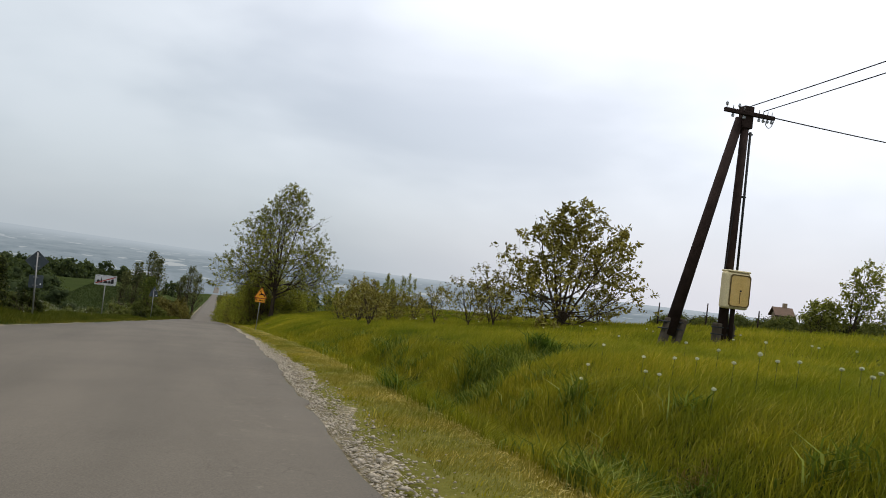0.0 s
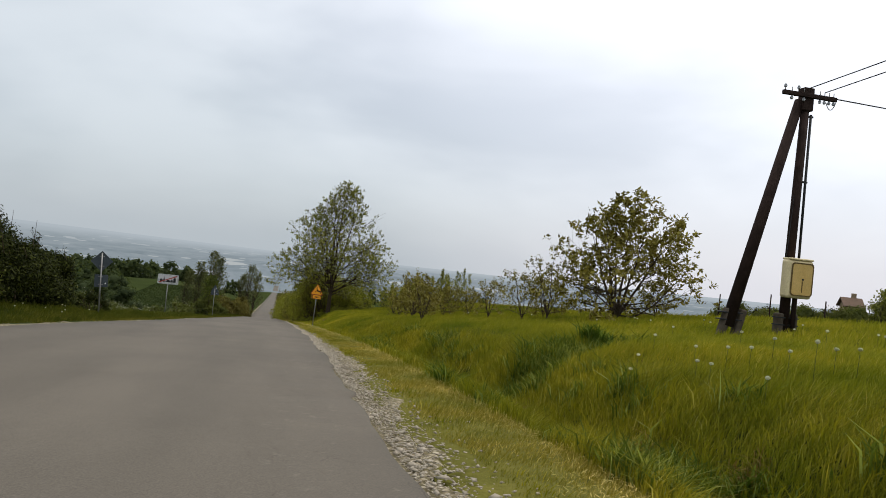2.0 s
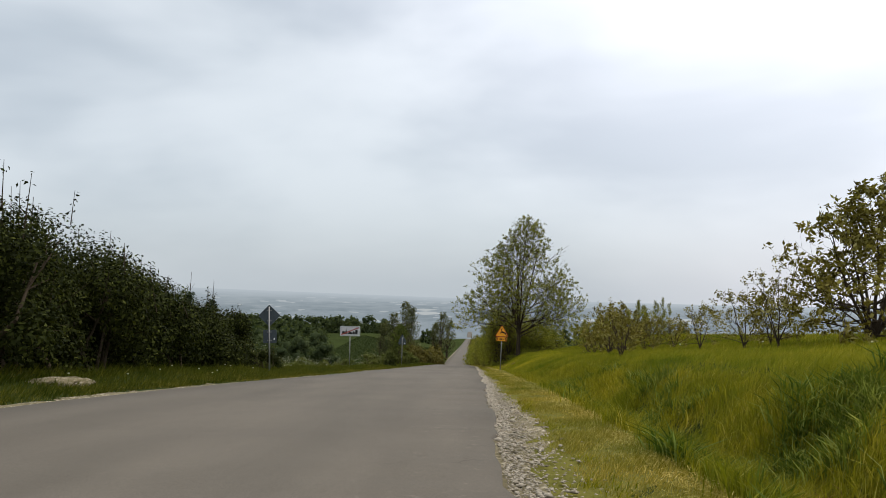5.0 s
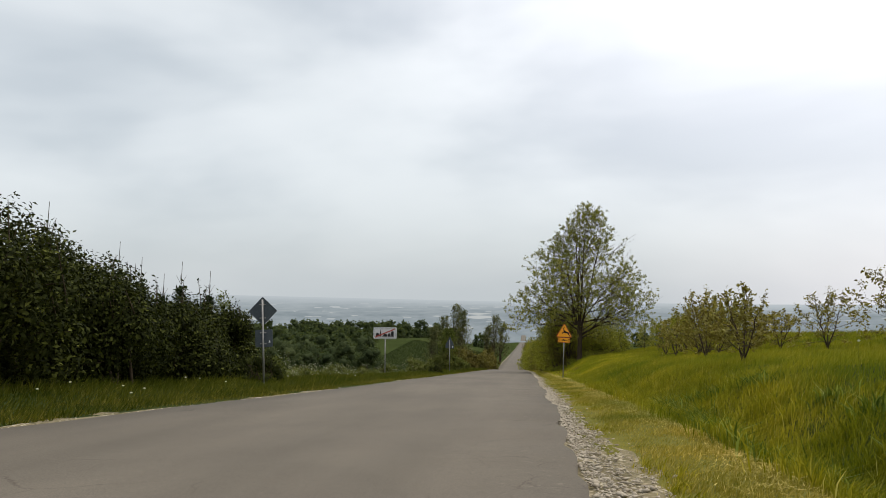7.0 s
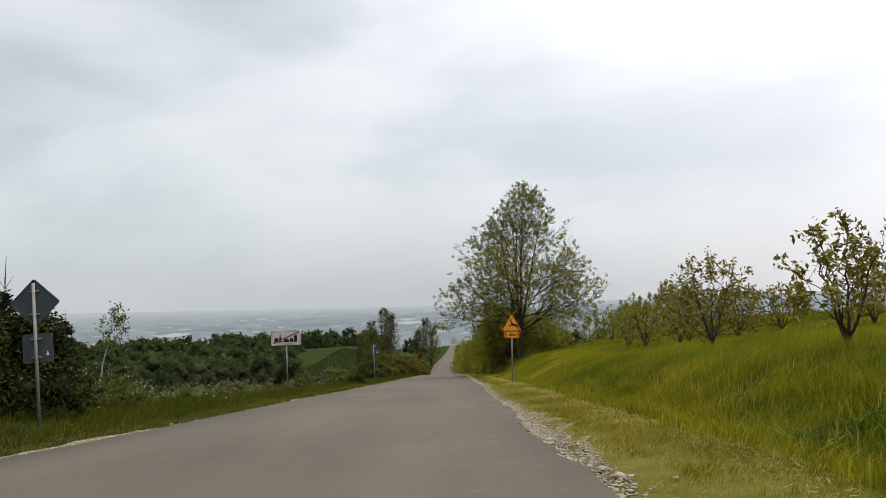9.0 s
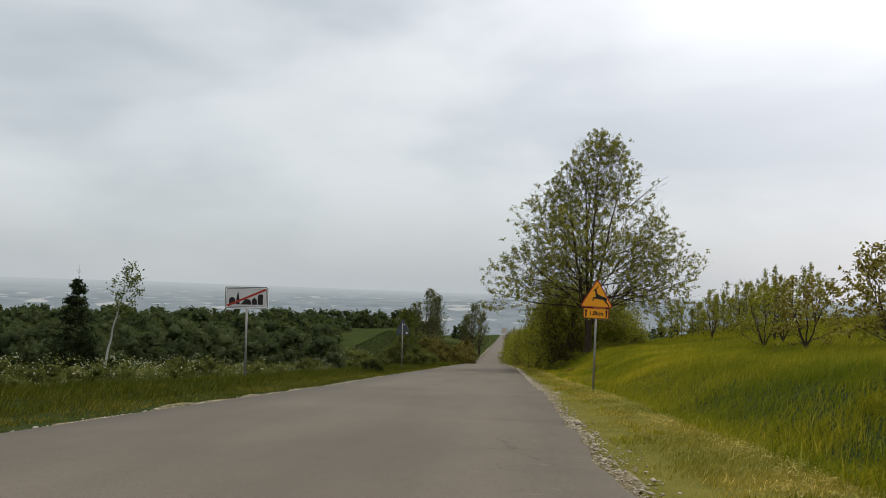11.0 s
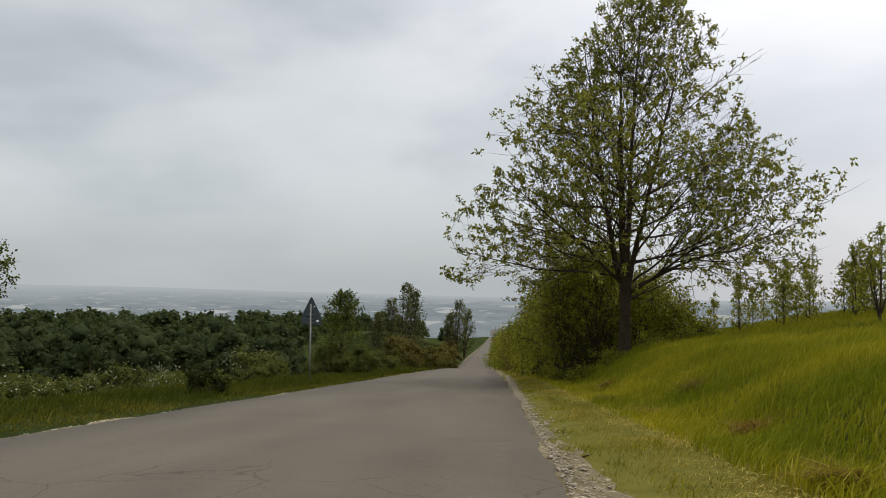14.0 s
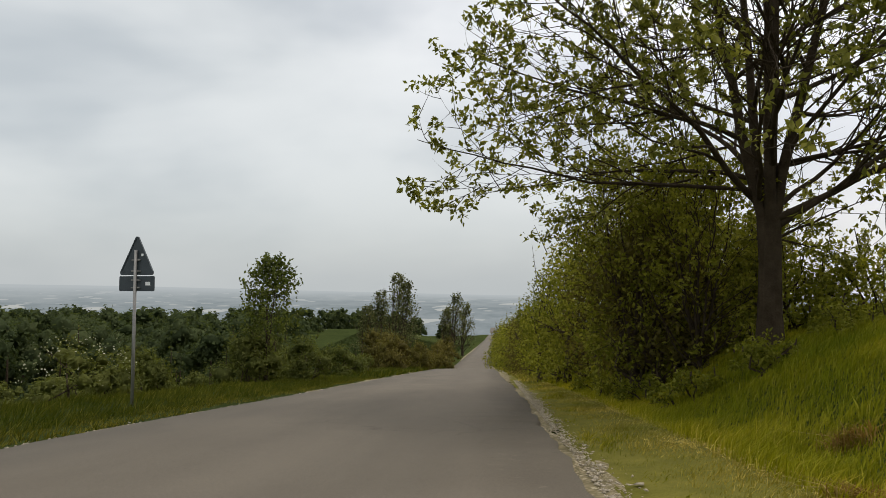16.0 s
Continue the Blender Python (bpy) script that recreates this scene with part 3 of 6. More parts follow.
def plate(bm, pts, y0, y1):
    """A flat plate: an outline in x and z, from y0 (front) to y1."""
    f = [bm.verts.new((p[0], y0, p[1])) for p in pts]
    b = [bm.verts.new((p[0], y1, p[1])) for p in pts]
    n = len(pts)
    bm.faces.new(f)
    bm.faces.new(b[::-1])
    for k in range(n):
        bm.faces.new((f[k], b[k], b[(k + 1) % n], f[(k + 1) % n]))
    bmesh.ops.recalc_face_normals(bm, faces=bm.faces[:])
    return bm


def band(bm, outer, inner, y0, y1):
    """A frame between two outlines with equal corner counts."""
    n = len(outer)
    v = [[bm.verts.new((p[0], y, p[1])) for p in o] for o in (outer, inner) for y in (y0, y1)]
    for k in range(n):
        j = (k + 1) % n
        for a, b in ((0, 2), (2, 3), (3, 1), (1, 0)):
            bm.faces.new((v[a][k], v[a][j], v[b][j], v[b][k]))
    bmesh.ops.recalc_face_normals(bm, faces=bm.faces[:])
    return bm


def writing(name, text, size, x, z, y, mat, parent, label):
    c = bpy.data.curves.new(name, "FONT")
    c.body, c.size, c.align_x, c.align_y, c.extrude = text, size, "CENTER", "CENTER", 0.0015
    c.offset = size * 0.022
    tmp = bpy.data.objects.new(name, c)
    me = bpy.data.meshes.new_from_object(tmp)
    bpy.data.objects.remove(tmp)
    me.transform(Matrix.Translation((x, y, z)) @ Matrix.Rotation(radians(90), 4, "X"))
    return put(name, me, mat, label, parent=parent)


# ---- plants ----
def frames_of(d):
    """Two unit vectors across each direction."""
    d = d / np.maximum(np.linalg.norm(d, axis=1, keepdims=True), 1e-9)
    h = np.where(np.abs(d[:, 2:3]) < 0.9, np.array([[0, 0, 1.0]]), np.array([[1.0, 0, 0]]))
    a = np.cross(d, h)
    a /= np.linalg.norm(a, axis=1, keepdims=True)
    return d, a, np.cross(d, a)


def sticks(segs, sides=5):
    """Tapered tubes for an array of segments: start, end, start radius, end radius."""
    segs = np.asarray(segs, float)
    s, e, r0, r1 = segs[:, :3], segs[:, 3:6], segs[:, 6], segs[:, 7]
    _, a, b = frames_of(e - s)
    ang = np.arange(sides) * 2 * np.pi / sides
    ring = np.cos(ang)[None, :, None] * a[:, None] + np.sin(ang)[None, :, None] * b[:, None]
    v = np.concatenate([s[:, None] + ring * r0[:, None, None], e[:, None] + ring * r1[:, None, None]], 1)
    n = len(segs)
    base = np.arange(n)[:, None] * 2 * sides
    k = np.arange(sides)
    f = np.stack([base + k, base + (k + 1) % sides, base + sides + (k + 1) % sides, base + sides + k], -1).reshape(-1, 4)
    return v.reshape(-1, 3), f


def leaf_quads(at, size, rng, droop=0.3, lean=(0, 0, 0), narrow=0.55, face=None):
    """A pointed leaf of two triangles at each place, turned at random, or lying about across the directions face."""
    n = len(at)
    d = rng.normal(0, 1, (n, 3)) + np.array(lean)
    d[:, 2] -= droop
    if face is not None:
        face = face + rng.normal(0, 0.5, (n, 3))
        face /= np.maximum(np.linalg.norm(face, axis=1, keepdims=True), 1e-9)
        d = d - face * (d * face).sum(1, keepdims=True)
    d, a, b = frames_of(d)
    roll = rng.uniform(0, 2 * np.pi, n)[:, None]
    side = a * np.cos(roll) + b * np.sin(roll) if face is None else np.cross(face, d)
    up = np.cross(d, side)
    L = (size * rng.uniform(0.6, 1.3, n))[:, None]
    w = L * narrow * 0.5
    mid = at + d * L * 0.45
    v = np.stack([at, mid + side * w + up * w * 0.35, at + d * L, mid - side * w + up * w * 0.35], 1).reshape(-1, 3)
    i = np.arange(n)[:, None] * 4
    return v, np.concatenate([i + np.array([[0, 1, 2]]), i + np.array([[0, 2, 3]])], 1).reshape(-1, 3)


def limbs_mesh(lines, sides=5):
    """Tapered bent tubes from a list of (places, radii)."""
    V, F, base = [], [], 0
    ang = np.arange(sides) * 2 * np.pi / sides
    for pts, rad in lines:
        pts = np.asarray(pts, float)
        k = sides if rad[0] > 0.02 else 3
        an = ang if k == sides else np.arange(3) * 2 * np.pi / 3
        t = np.gradient(pts, axis=0)
        t /= np.maximum(np.linalg.norm(t, axis=1, keepdims=True), 1e-9)
        ref = np.array([0.31, 0.72, 0.12]) if abs(t[0] @ np.array([0.31, 0.72, 0.12])) < 0.7 else np.array([0.8, -0.3, 0.2])
        a = np.cross(t, ref)
        a /= np.linalg.norm(a, axis=1, keepdims=True)
        b = np.cross(t, a)
        V.append((pts[:, None] + (np.cos(an)[None, :, None] * a[:, None] + np.sin(an)[None, :, None] * b[:, None]) * np.asarray(rad)[:, None, None]).reshape(-1, 3))
        n = len(pts)
        i = (np.arange(n - 1)[:, None] * k + np.arange(k)[None, :]).ravel() + base
        j = (np.arange(n - 1)[:, None] * k + (np.arange(k)[None, :] + 1) % k).ravel() + base
        F.append(np.stack([i, j, j + k, i + k], 1))
        base += n * k
    return np.concatenate(V), np.concatenate(F)


def grow(rng, crown, leaders, first, limbs, angle, trunk_r, kids=(7, 4), bend=0.10, lift=0.10, wind=(0.0, 0.0), reachy=0.95, low_angle=None, taper=(1.0, 1.0), sway=0.0, crowd=1.0, vary=0.2, thinnest=0.005, spread=0.22, fork=0.0, profile=None, lumpy=0.0):
    """Limbs of a tree at the origin: leaders rise to the crown's top, boughs leave them all the way up, and fork into twigs.
    crown: centre and half axes of the outline that it fills; profile: heights and half widths of it instead, with bulges. Returns tubes and twig ends with their directions."""
    c0, ax = np.array(crown[0], float), np.array(crown[1], float)
    lines, tips = [], []

    phase = rng.uniform(0, 6.28, 6)

    def room(p, d):
        if profile is not None:
            far = np.linspace(0.04, 10.0, 70)
            q = p + far[:, None] * d
            az = np.arctan2(q[:, 1], q[:, 0])
            bulge = np.sin(2 * az + 0.9 * q[:, 2] + phase[0]) + np.sin(3 * az - 1.3 * q[:, 2] + phase[1]) + 0.8 * np.sin(5 * az + 2.1 * q[:, 2] + phase[2])
            out = np.hypot(q[:, 0], q[:, 1]) > np.interp(q[:, 2], profile[0], profile[1], 0.0, 0.0) * (1 + lumpy * bulge)
            return float(far[np.argmax(out)]) if out.any() else 10.0
        q, w = (p - c0) / ax, d / ax
        A, B, C = w @ w, q @ w, q @ q - 1
        disc = B * B - A * C
        return max(0.0, (-B + math.sqrt(disc)) / A) if disc > 0 else 0.0

    def bough(p, d, length, r, level):
        n = int(min(12, max(3, 3 + length * 1.7)))
        pts = [np.array(p)]
        for k in range(n):
            d = d + rng.normal(0, bend, 3) + np.array([wind[0], wind[1], lift]) * (0.6 if level else 0.45)
            d = d / np.linalg.norm(d)
            pts.append(pts[-1] + d * length / n)
        rad = r * (1 - 0.86 * np.linspace(0, 1, n + 1) ** 0.9)
        lines.append((pts, rad))
        if level >= len(kids):
            tips.append((*pts[-1], *d))
            if n > 3:
                tips.append((*pts[n // 2 + 1], *d))
            return
        m = max(2, int(kids[level] * min(1.3, 0.45 + length / 4.0)))
        for k in range(m):
            f = 0.18 + 0.8 * (k + rng.uniform(0.1, 0.9)) / m
            i = min(n - 1, int(f * n))
            o = pts[i] + (pts[i + 1] - pts[i]) * (f * n - i)
            dd = pts[i + 1] - pts[i]
            dd = dd / np.linalg.norm(dd)
            _, a, b = frames_of(dd[None])
            az, sp = k * 2.4 + rng.uniform(-0.6, 0.6), rng.uniform(0.45, 0.95)
            nd = dd * math.cos(sp) + (a[0] * math.cos(az) + b[0] * math.sin(az)) * math.sin(sp)
            L = min(room(o, nd), length * rng.uniform(0.32, 0.62))
            if L > 0.15:
                bough(o, nd, L, max(np.interp(f, (0, 1), (r, r * 0.14)) * 0.55, thinnest), level + 1)
        tips.append((*pts[-1], *d))

    for s in range(leaders):
        az = rng.uniform(0, 6.28) if leaders == 1 else s * 2 * math.pi / leaders + 0.5
        off = np.array([math.cos(az), math.sin(az), 0]) * (0.0 if leaders == 1 or (fork and s == 0) else 1.0)
        top = c0 + np.array([off[0] * ax[0] * spread, off[1] * ax[1] * spread, ax[2] * (0.97 - (0.1 * s if fork == 0 else 0.16 * (s > 0) + 0.03 * s))])
        base = np.array([0.0, 0, -0.2]) + off * trunk_r * 0.35
        n = 14
        t = np.linspace(0, 1, n + 1)[:, None]
        pts = base * (1 - t) + top * t + rng.normal(0, trunk_r * 0.35, (n + 1, 3)) * np.array([1, 1, 0]) * (t * (1 - t) * 2.5)
        pts[:, :2] -= (top - base)[:2] * (t * (1 - t)) * 0.6
        if fork:
            pts[:, :2] = base[:2] + (top - base)[:2] * np.clip((t - fork * (0.7 + 0.15 * s)) / (1 - fork), 0, 1) ** 0.85 + rng.normal(0, 0.07, (n + 1, 2)) * np.clip(t - fork, 0, 1)
        rad = trunk_r * (1 if leaders == 1 else 0.8) * np.interp(t[:, 0], (0, 0.04, 0.3, 1), (1.5, 1.1, 0.66, 0.05))
        lines.append((pts, rad))
        for k in range(limbs):
            f = first + (0.97 - first) * ((k + rng.uniform(0.0, 0.9)) / limbs) ** crowd
            i = min(n - 1, int(f * n))
            o = pts[i] + (pts[i + 1] - pts[i]) * (f * n - i)
            tilt = np.interp(f, (first, 1), (angle if low_angle is None else low_angle, angle * 0.45)) * rng.uniform(0.8, 1.2)
            az = k * 2.4 + rng.uniform(-0.5, 0.5) + 1.1 * s
            d = np.array([math.cos(az) * math.sin(tilt), math.sin(az) * math.sin(tilt), math.cos(tilt)])
            L = room(o, d) * rng.uniform(reachy - vary, reachy + 0.06 + vary * 0.25)
            if L > 0.25:
                bough(o, d, L, max(np.interp(f, t[:, 0], rad) * rng.uniform(0.42, 0.62), 0.012), 0)
        tips.append((*pts[-1], 0, 0, 1.0))
    tips = np.array(tips)
    wide = lambda z: np.interp(z, (c0[2] - ax[2], c0[2] + ax[2]), taper)[:, None]
    drift = lambda z: np.column_stack([sway * (np.clip(z / (c0[2] + ax[2]), 0, 1) ** 1.5), 0 * z])
    lines = [(np.column_stack([np.array(p)[:, :2] * wide(np.array(p)[:, 2]) + drift(np.array(p)[:, 2]), np.array(p)[:, 2]]), r) for p, r in lines]
    tips[:, :2] = tips[:, :2] * wide(tips[:, 2]) + drift(tips[:, 2])
    return lines, tips


def tree(name, x, y, z, rng, label, category, leafmat, leaf, per_tip, scatter, bark=None, sides=6, group="", lean=(0, 0, 0), narrow=0.55, droop=0.3, thin=0.0, keep=1.0, shell=0.0, **shape):
    """A tree: trunk with all its limbs, and a crown of single leaves bunched at the twigs."""
    lines, tips = grow(rng, **shape)
    ob = thing(name, x, y, z, label, category, group)
    v, f = limbs_mesh(lines, sides)
    put("trunk", smooth(mesh_np("trunk", v, f)), bark or M_BARK, parent=ob)
    ztop = tips[:, 2].max()
    tips = tips[rng.uniform(0, 1, len(tips)) < keep * (1 - thin * np.clip((tips[:, 2] / ztop - 0.15) / 0.7, 0, 1))]
    if shell:
        prof = shape["profile"]
        out = np.hypot(tips[:, 0] - shape.get("sway", 0) * np.clip(tips[:, 2] / ztop, 0, 1) ** 1.5, tips[:, 1]) / np.maximum(np.interp(tips[:, 2], *prof), 0.4)
        tips = tips[rng.uniform(0, 1, len(tips)) < 1 - shell * np.clip((0.72 - out) / 0.35, 0, 1) * (tips[:, 2] < ztop * 0.86) * np.clip(tips[:, 2] / ztop / 0.2 - 1.5, 0, 1)]
    n = len(tips) * per_tip
    d = np.repeat(tips[:, 3:6], per_tip, 0)
    at = np.repeat(tips[:, :3], per_tip, 0) - d * rng.uniform(-0.3, 2.2, (n, 1)) * scatter + rng.normal(0, scatter * 0.6, (n, 3))
    lv, lf = leaf_quads(at, leaf, rng, droop, lean, narrow)
    put("crown", mesh_np("crown", lv, lf), leafmat, parent=ob)
    return ob


def lumps(rng, half, count, size=0.42):
    """Centres and radii of the leafy lumps of a bush."""
    out = []
    for k in range(count):
        d = rng.normal(0, 1, 3)
        d /= np.linalg.norm(d)
        d[2] = abs(d[2]) * 1.25 - 0.5
        r = rng.uniform(0.25, 0.75) ** 0.6
        c = d * half * r
        c[2] += half[2] * 0.72
        if k % 4 == 3:
            c = np.array([d[0] * half[0] * 0.8, d[1] * half[1] * 0.8, half[2] * rng.uniform(0.12, 0.4)])
        out.append((*c, rng.uniform(0.6, 1.1) * size * half.min()))
    return np.array(out)


def ball():
    bm = bmesh.new()
    bmesh.ops.create_icosphere(bm, subdivisions=2, radius=1.0)
    bm.verts.index_update()
    v, f = np.array([v.co[:] for v in bm.verts]), np.array([[w.index for w in g.verts] for g in bm.faces])
    bm.free()
    return v, f


BALL, BALL_F = ball()


def with_cores(v, f, L, k, rng):
    """Adds a ragged mass of close foliage inside each lump of leaves."""
    n, m = len(BALL), len(L)
    c = BALL[None] * (k + rng.normal(0, 0.17, (m, n, 1))) * L[:, None, 3:4] + L[:, None, :3]
    g = (np.arange(m)[:, None, None] * n + BALL_F[None] + len(v)).reshape(-1, 3)
    return np.concatenate([v, c.reshape(-1, 3)]), np.concatenate([f, g])


def bush(name, x, y, z, half, rng, label, leafmat, leaf=0.09, leaves=2500, count=14, group="", stems=7, lumpy=0.5, shoots=0, category="bush", core=0.42):
    """A bush: stems from the ground and leaves in uneven lumps, with close foliage inside them."""
    half = np.array(half, float)
    ob = thing(name, x, y, z, label, category, group)
    L = lumps(rng, half, count, lumpy)
    segs = []
    for k in range(min(stems, count)):
        p = np.array([rng.normal(0, half[0] * 0.25), rng.normal(0, half[1] * 0.25), -0.1])
        e = L[k, :3]
        m = (p + e) / 2 + rng.normal(0, 0.15, 3) * half
        r = 0.02 + 0.014 * half[2]
        segs += [(*p, *m, r, r * 0.7), (*m, *e, r * 0.7, r * 0.3)]
        for j in range(4):
            q = e + rng.normal(0, 1, 3) * L[k, 3] * 0.6
            segs.append((*(m * 0.5 + e * 0.5), *q, r * 0.4, r * 0.12))
    w = L[:, 3] ** 2
    pick = rng.choice(len(L), leaves, p=w / w.sum())
    d = rng.normal(0, 1, (leaves, 3))
    d /= np.linalg.norm(d, axis=1, keepdims=True)
    rad = rng.uniform(0.35, 1.0, (leaves, 1)) ** 0.45 * rng.uniform(0.85, 1.22, (leaves, 1))
    at = L[pick, :3] + d * L[pick, 3:4] * rad
    for k in range(shoots):
        j = rng.integers(len(L))
        s = L[j, :3] + np.array([rng.normal(0, .3), rng.normal(0, .3), L[j, 3] * 0.6])
        e = s + np.array([rng.normal(0, 0.12), rng.normal(0, 0.12), rng.uniform(0.5, 1.2)]) * half[2] * 0.42
        segs.append((*s, *e, 0.02, 0.006))
        n = 12
        at = np.concatenate([at, s + (e - s) * rng.uniform(0, 1, (n, 1)) + rng.normal(0, 0.07, (n, 3))])
    at[:, 2] = np.maximum(at[:, 2], 0.03)
    v, f = sticks(segs, 5)
    put("branching", smooth(mesh_np("branching", v, f)), M_BARK, kind="stuff", parent=ob)
    face = np.concatenate([d, rng.normal(0, 1, (len(at) - leaves, 3))]) + np.array([0, 0, 0.45])
    lv, lf = leaf_quads(at, leaf, rng, 0.2, face=face)
    if core:
        lv, lf = with_cores(lv, lf, L, core, rng)
    put("crown", mesh_np("crown", lv, lf), leafmat, parent=ob)
    return ob


def spruce(name, x, y, z, height, wide, rng, label, dense=1.0, group=""):
    """A spruce: a straight stem, whorls of drooping boughs and needle sprays."""
    ob = thing(name, x, y, z, label, "tree", group)
    segs, at, dirs = [(0, 0, -0.1, 0, 0, height * 0.5, height * 0.022, height * 0.012), (0, 0, height * 0.5, 0, 0, height, height * 0.012, 0.008)], [], []
    zz = height * 0.06
    while zz < height * 0.97:
        L = wide * (1 - zz / height) ** 0.9 * rng.uniform(0.8, 1.1) + 0.06
        for k in range(6):
            a = rng.uniform(0, 2 * math.pi)
            e = np.array([math.cos(a) * L, math.sin(a) * L, zz + L * rng.uniform(-0.25, 0.25)])
            o = np.array([0, 0, zz])
            segs.append((*o, *e, 0.012 + 0.004 * L, 0.004))
            n = int((10 + 34 * L) * dense)
            t = rng.uniform(0.15, 1.03, (n, 1)) ** 0.8
            at.append(o + (e - o) * t + rng.normal(0, 0.05 + 0.06 * L, (n, 3)) * (1, 1, 0.6))
        zz += height * rng.uniform(0.035, 0.06)
    segs.append((0, 0, height * 0.98, 0.03, 0.02, height + 0.9, 0.016, 0.008))
    for k in range(4):
        a = k * 1.6 + rng.uniform(0, 1)
        segs.append((0, 0, height * 0.98, math.cos(a) * 0.22, math.sin(a) * 0.22, height + 0.30, 0.009, 0.005))
    n = 14
    at.append(np.array([0, 0, height * 0.93]) + rng.normal(0, 1, (n, 3)) * (0.05, 0.05, height * 0.035))
    v, f = sticks(segs, 5)
    put("trunk", smooth(mesh_np("trunk", v, f)), M_BARK, parent=ob)
    at = np.concatenate(at)
    lv, lf = leaf_quads(at, 0.17 * max(1.0, height / 5.5), rng, 0.1, narrow=0.35)
    put("needles", mesh_np("needles", lv, lf), M_NEEDLE, parent=ob)
    return ob


def blades(xy, tall, rng, width=0.012, lean=(0.12, -0.06), bend=0.35, base=None, simple=False):
    """Grass blades of three triangles each on the ground at the given places."""
    n = len(xy)
    z = ground_z(xy[:, 0], xy[:, 1]) if base is None else base
    p = np.column_stack([xy, z - 0.02])
    clump = np.sin(xy[:, 0] * 2.1 + 1.7 * np.sin(xy[:, 1] * 0.8)) * np.sin(xy[:, 1] * 1.9 + 1.1 * np.sin(xy[:, 0] * 1.3)) + 0.5 * np.sin(xy[:, 0] * 5.3 + xy[:, 1] * 3.1) * np.sin(xy[:, 1] * 6.1)
    h = tall * rng.uniform(0.45, 1.2, n) * (1 + 0.28 * clump)
    a = rng.uniform(0, 2 * np.pi, n)
    w = (width * rng.uniform(0.6, 1.4, n))[:, None]
    side = np.column_stack([np.cos(a), np.sin(a), np.zeros(n)])
    k = rng.normal(0, 0.22, (n, 2)) + np.array(lean)
    mid = p + np.column_stack([k * h[:, None] * 0.45, h * 0.58])
    tip = p + np.column_stack([k * h[:, None] * (1 + bend * 2), h * rng.uniform(0.85, 1.0, n)])
    if simple:
        v = np.stack([p - side * w * 1.2, p + side * w * 1.2, tip], 1).reshape(-1, 3)
        return v, np.arange(n * 3).reshape(-1, 3)
    v = np.stack([p - side * w, p + side * w, mid - side * w * 0.75, mid + side * w * 0.75, tip], 1).reshape(-1, 3)
    i = np.arange(n)[:, None] * 5
    f = np.concatenate([i + np.array([[0, 1, 3]]), i + np.array([[0, 3, 2]]), i + np.array([[2, 3, 4]])], 1).reshape(-1, 3)
    return v, f

# ---- road signs ----
def post(parent, tall, r=0.03, mat=None):
    bm = tube(bmesh.new(), (0, 0.04, -0.4), (0, 0.04, tall), r, sides=12)
    p = part("post", bm, mat or M_STEEL, parent, "galvanised steel tube")
    part("cap", tube(bmesh.new(), (0, 0.04, tall - 0.01), (0, 0.04, tall + 0.015), r * 1.12, sides=12), M_CABLE, p)
    return p


def clamps(parent, heights, behind=True):
    for h in heights:
        bm = box(bmesh.new(), (0, 0.04 if not behind else 0.035, h), (0.16, 0.075, 0.03), 0.006)
        part("clamp", bm, M_STEEL, parent)


def triangle(side, low):
    h = side * math.sqrt(3) / 2
    return [(-side / 2, low), (side / 2, low), (0, low + h)]


def inset(pts, d):
    c = [sum(p[k] for p in pts) / len(pts) for k in (0, 1)]
    r = math.hypot(pts[0][0] - c[0], pts[0][1] - c[1])
    return [(c[0] + (p[0] - c[0]) * (1 - d / r), c[1] + (p[1] - c[1]) * (1 - d / r)) for p in pts]


def rect(w, h, x, z):
    return [(x - w / 2, z - h / 2), (x + w / 2, z - h / 2), (x + w / 2, z + h / 2), (x - w / 2, z + h / 2)]


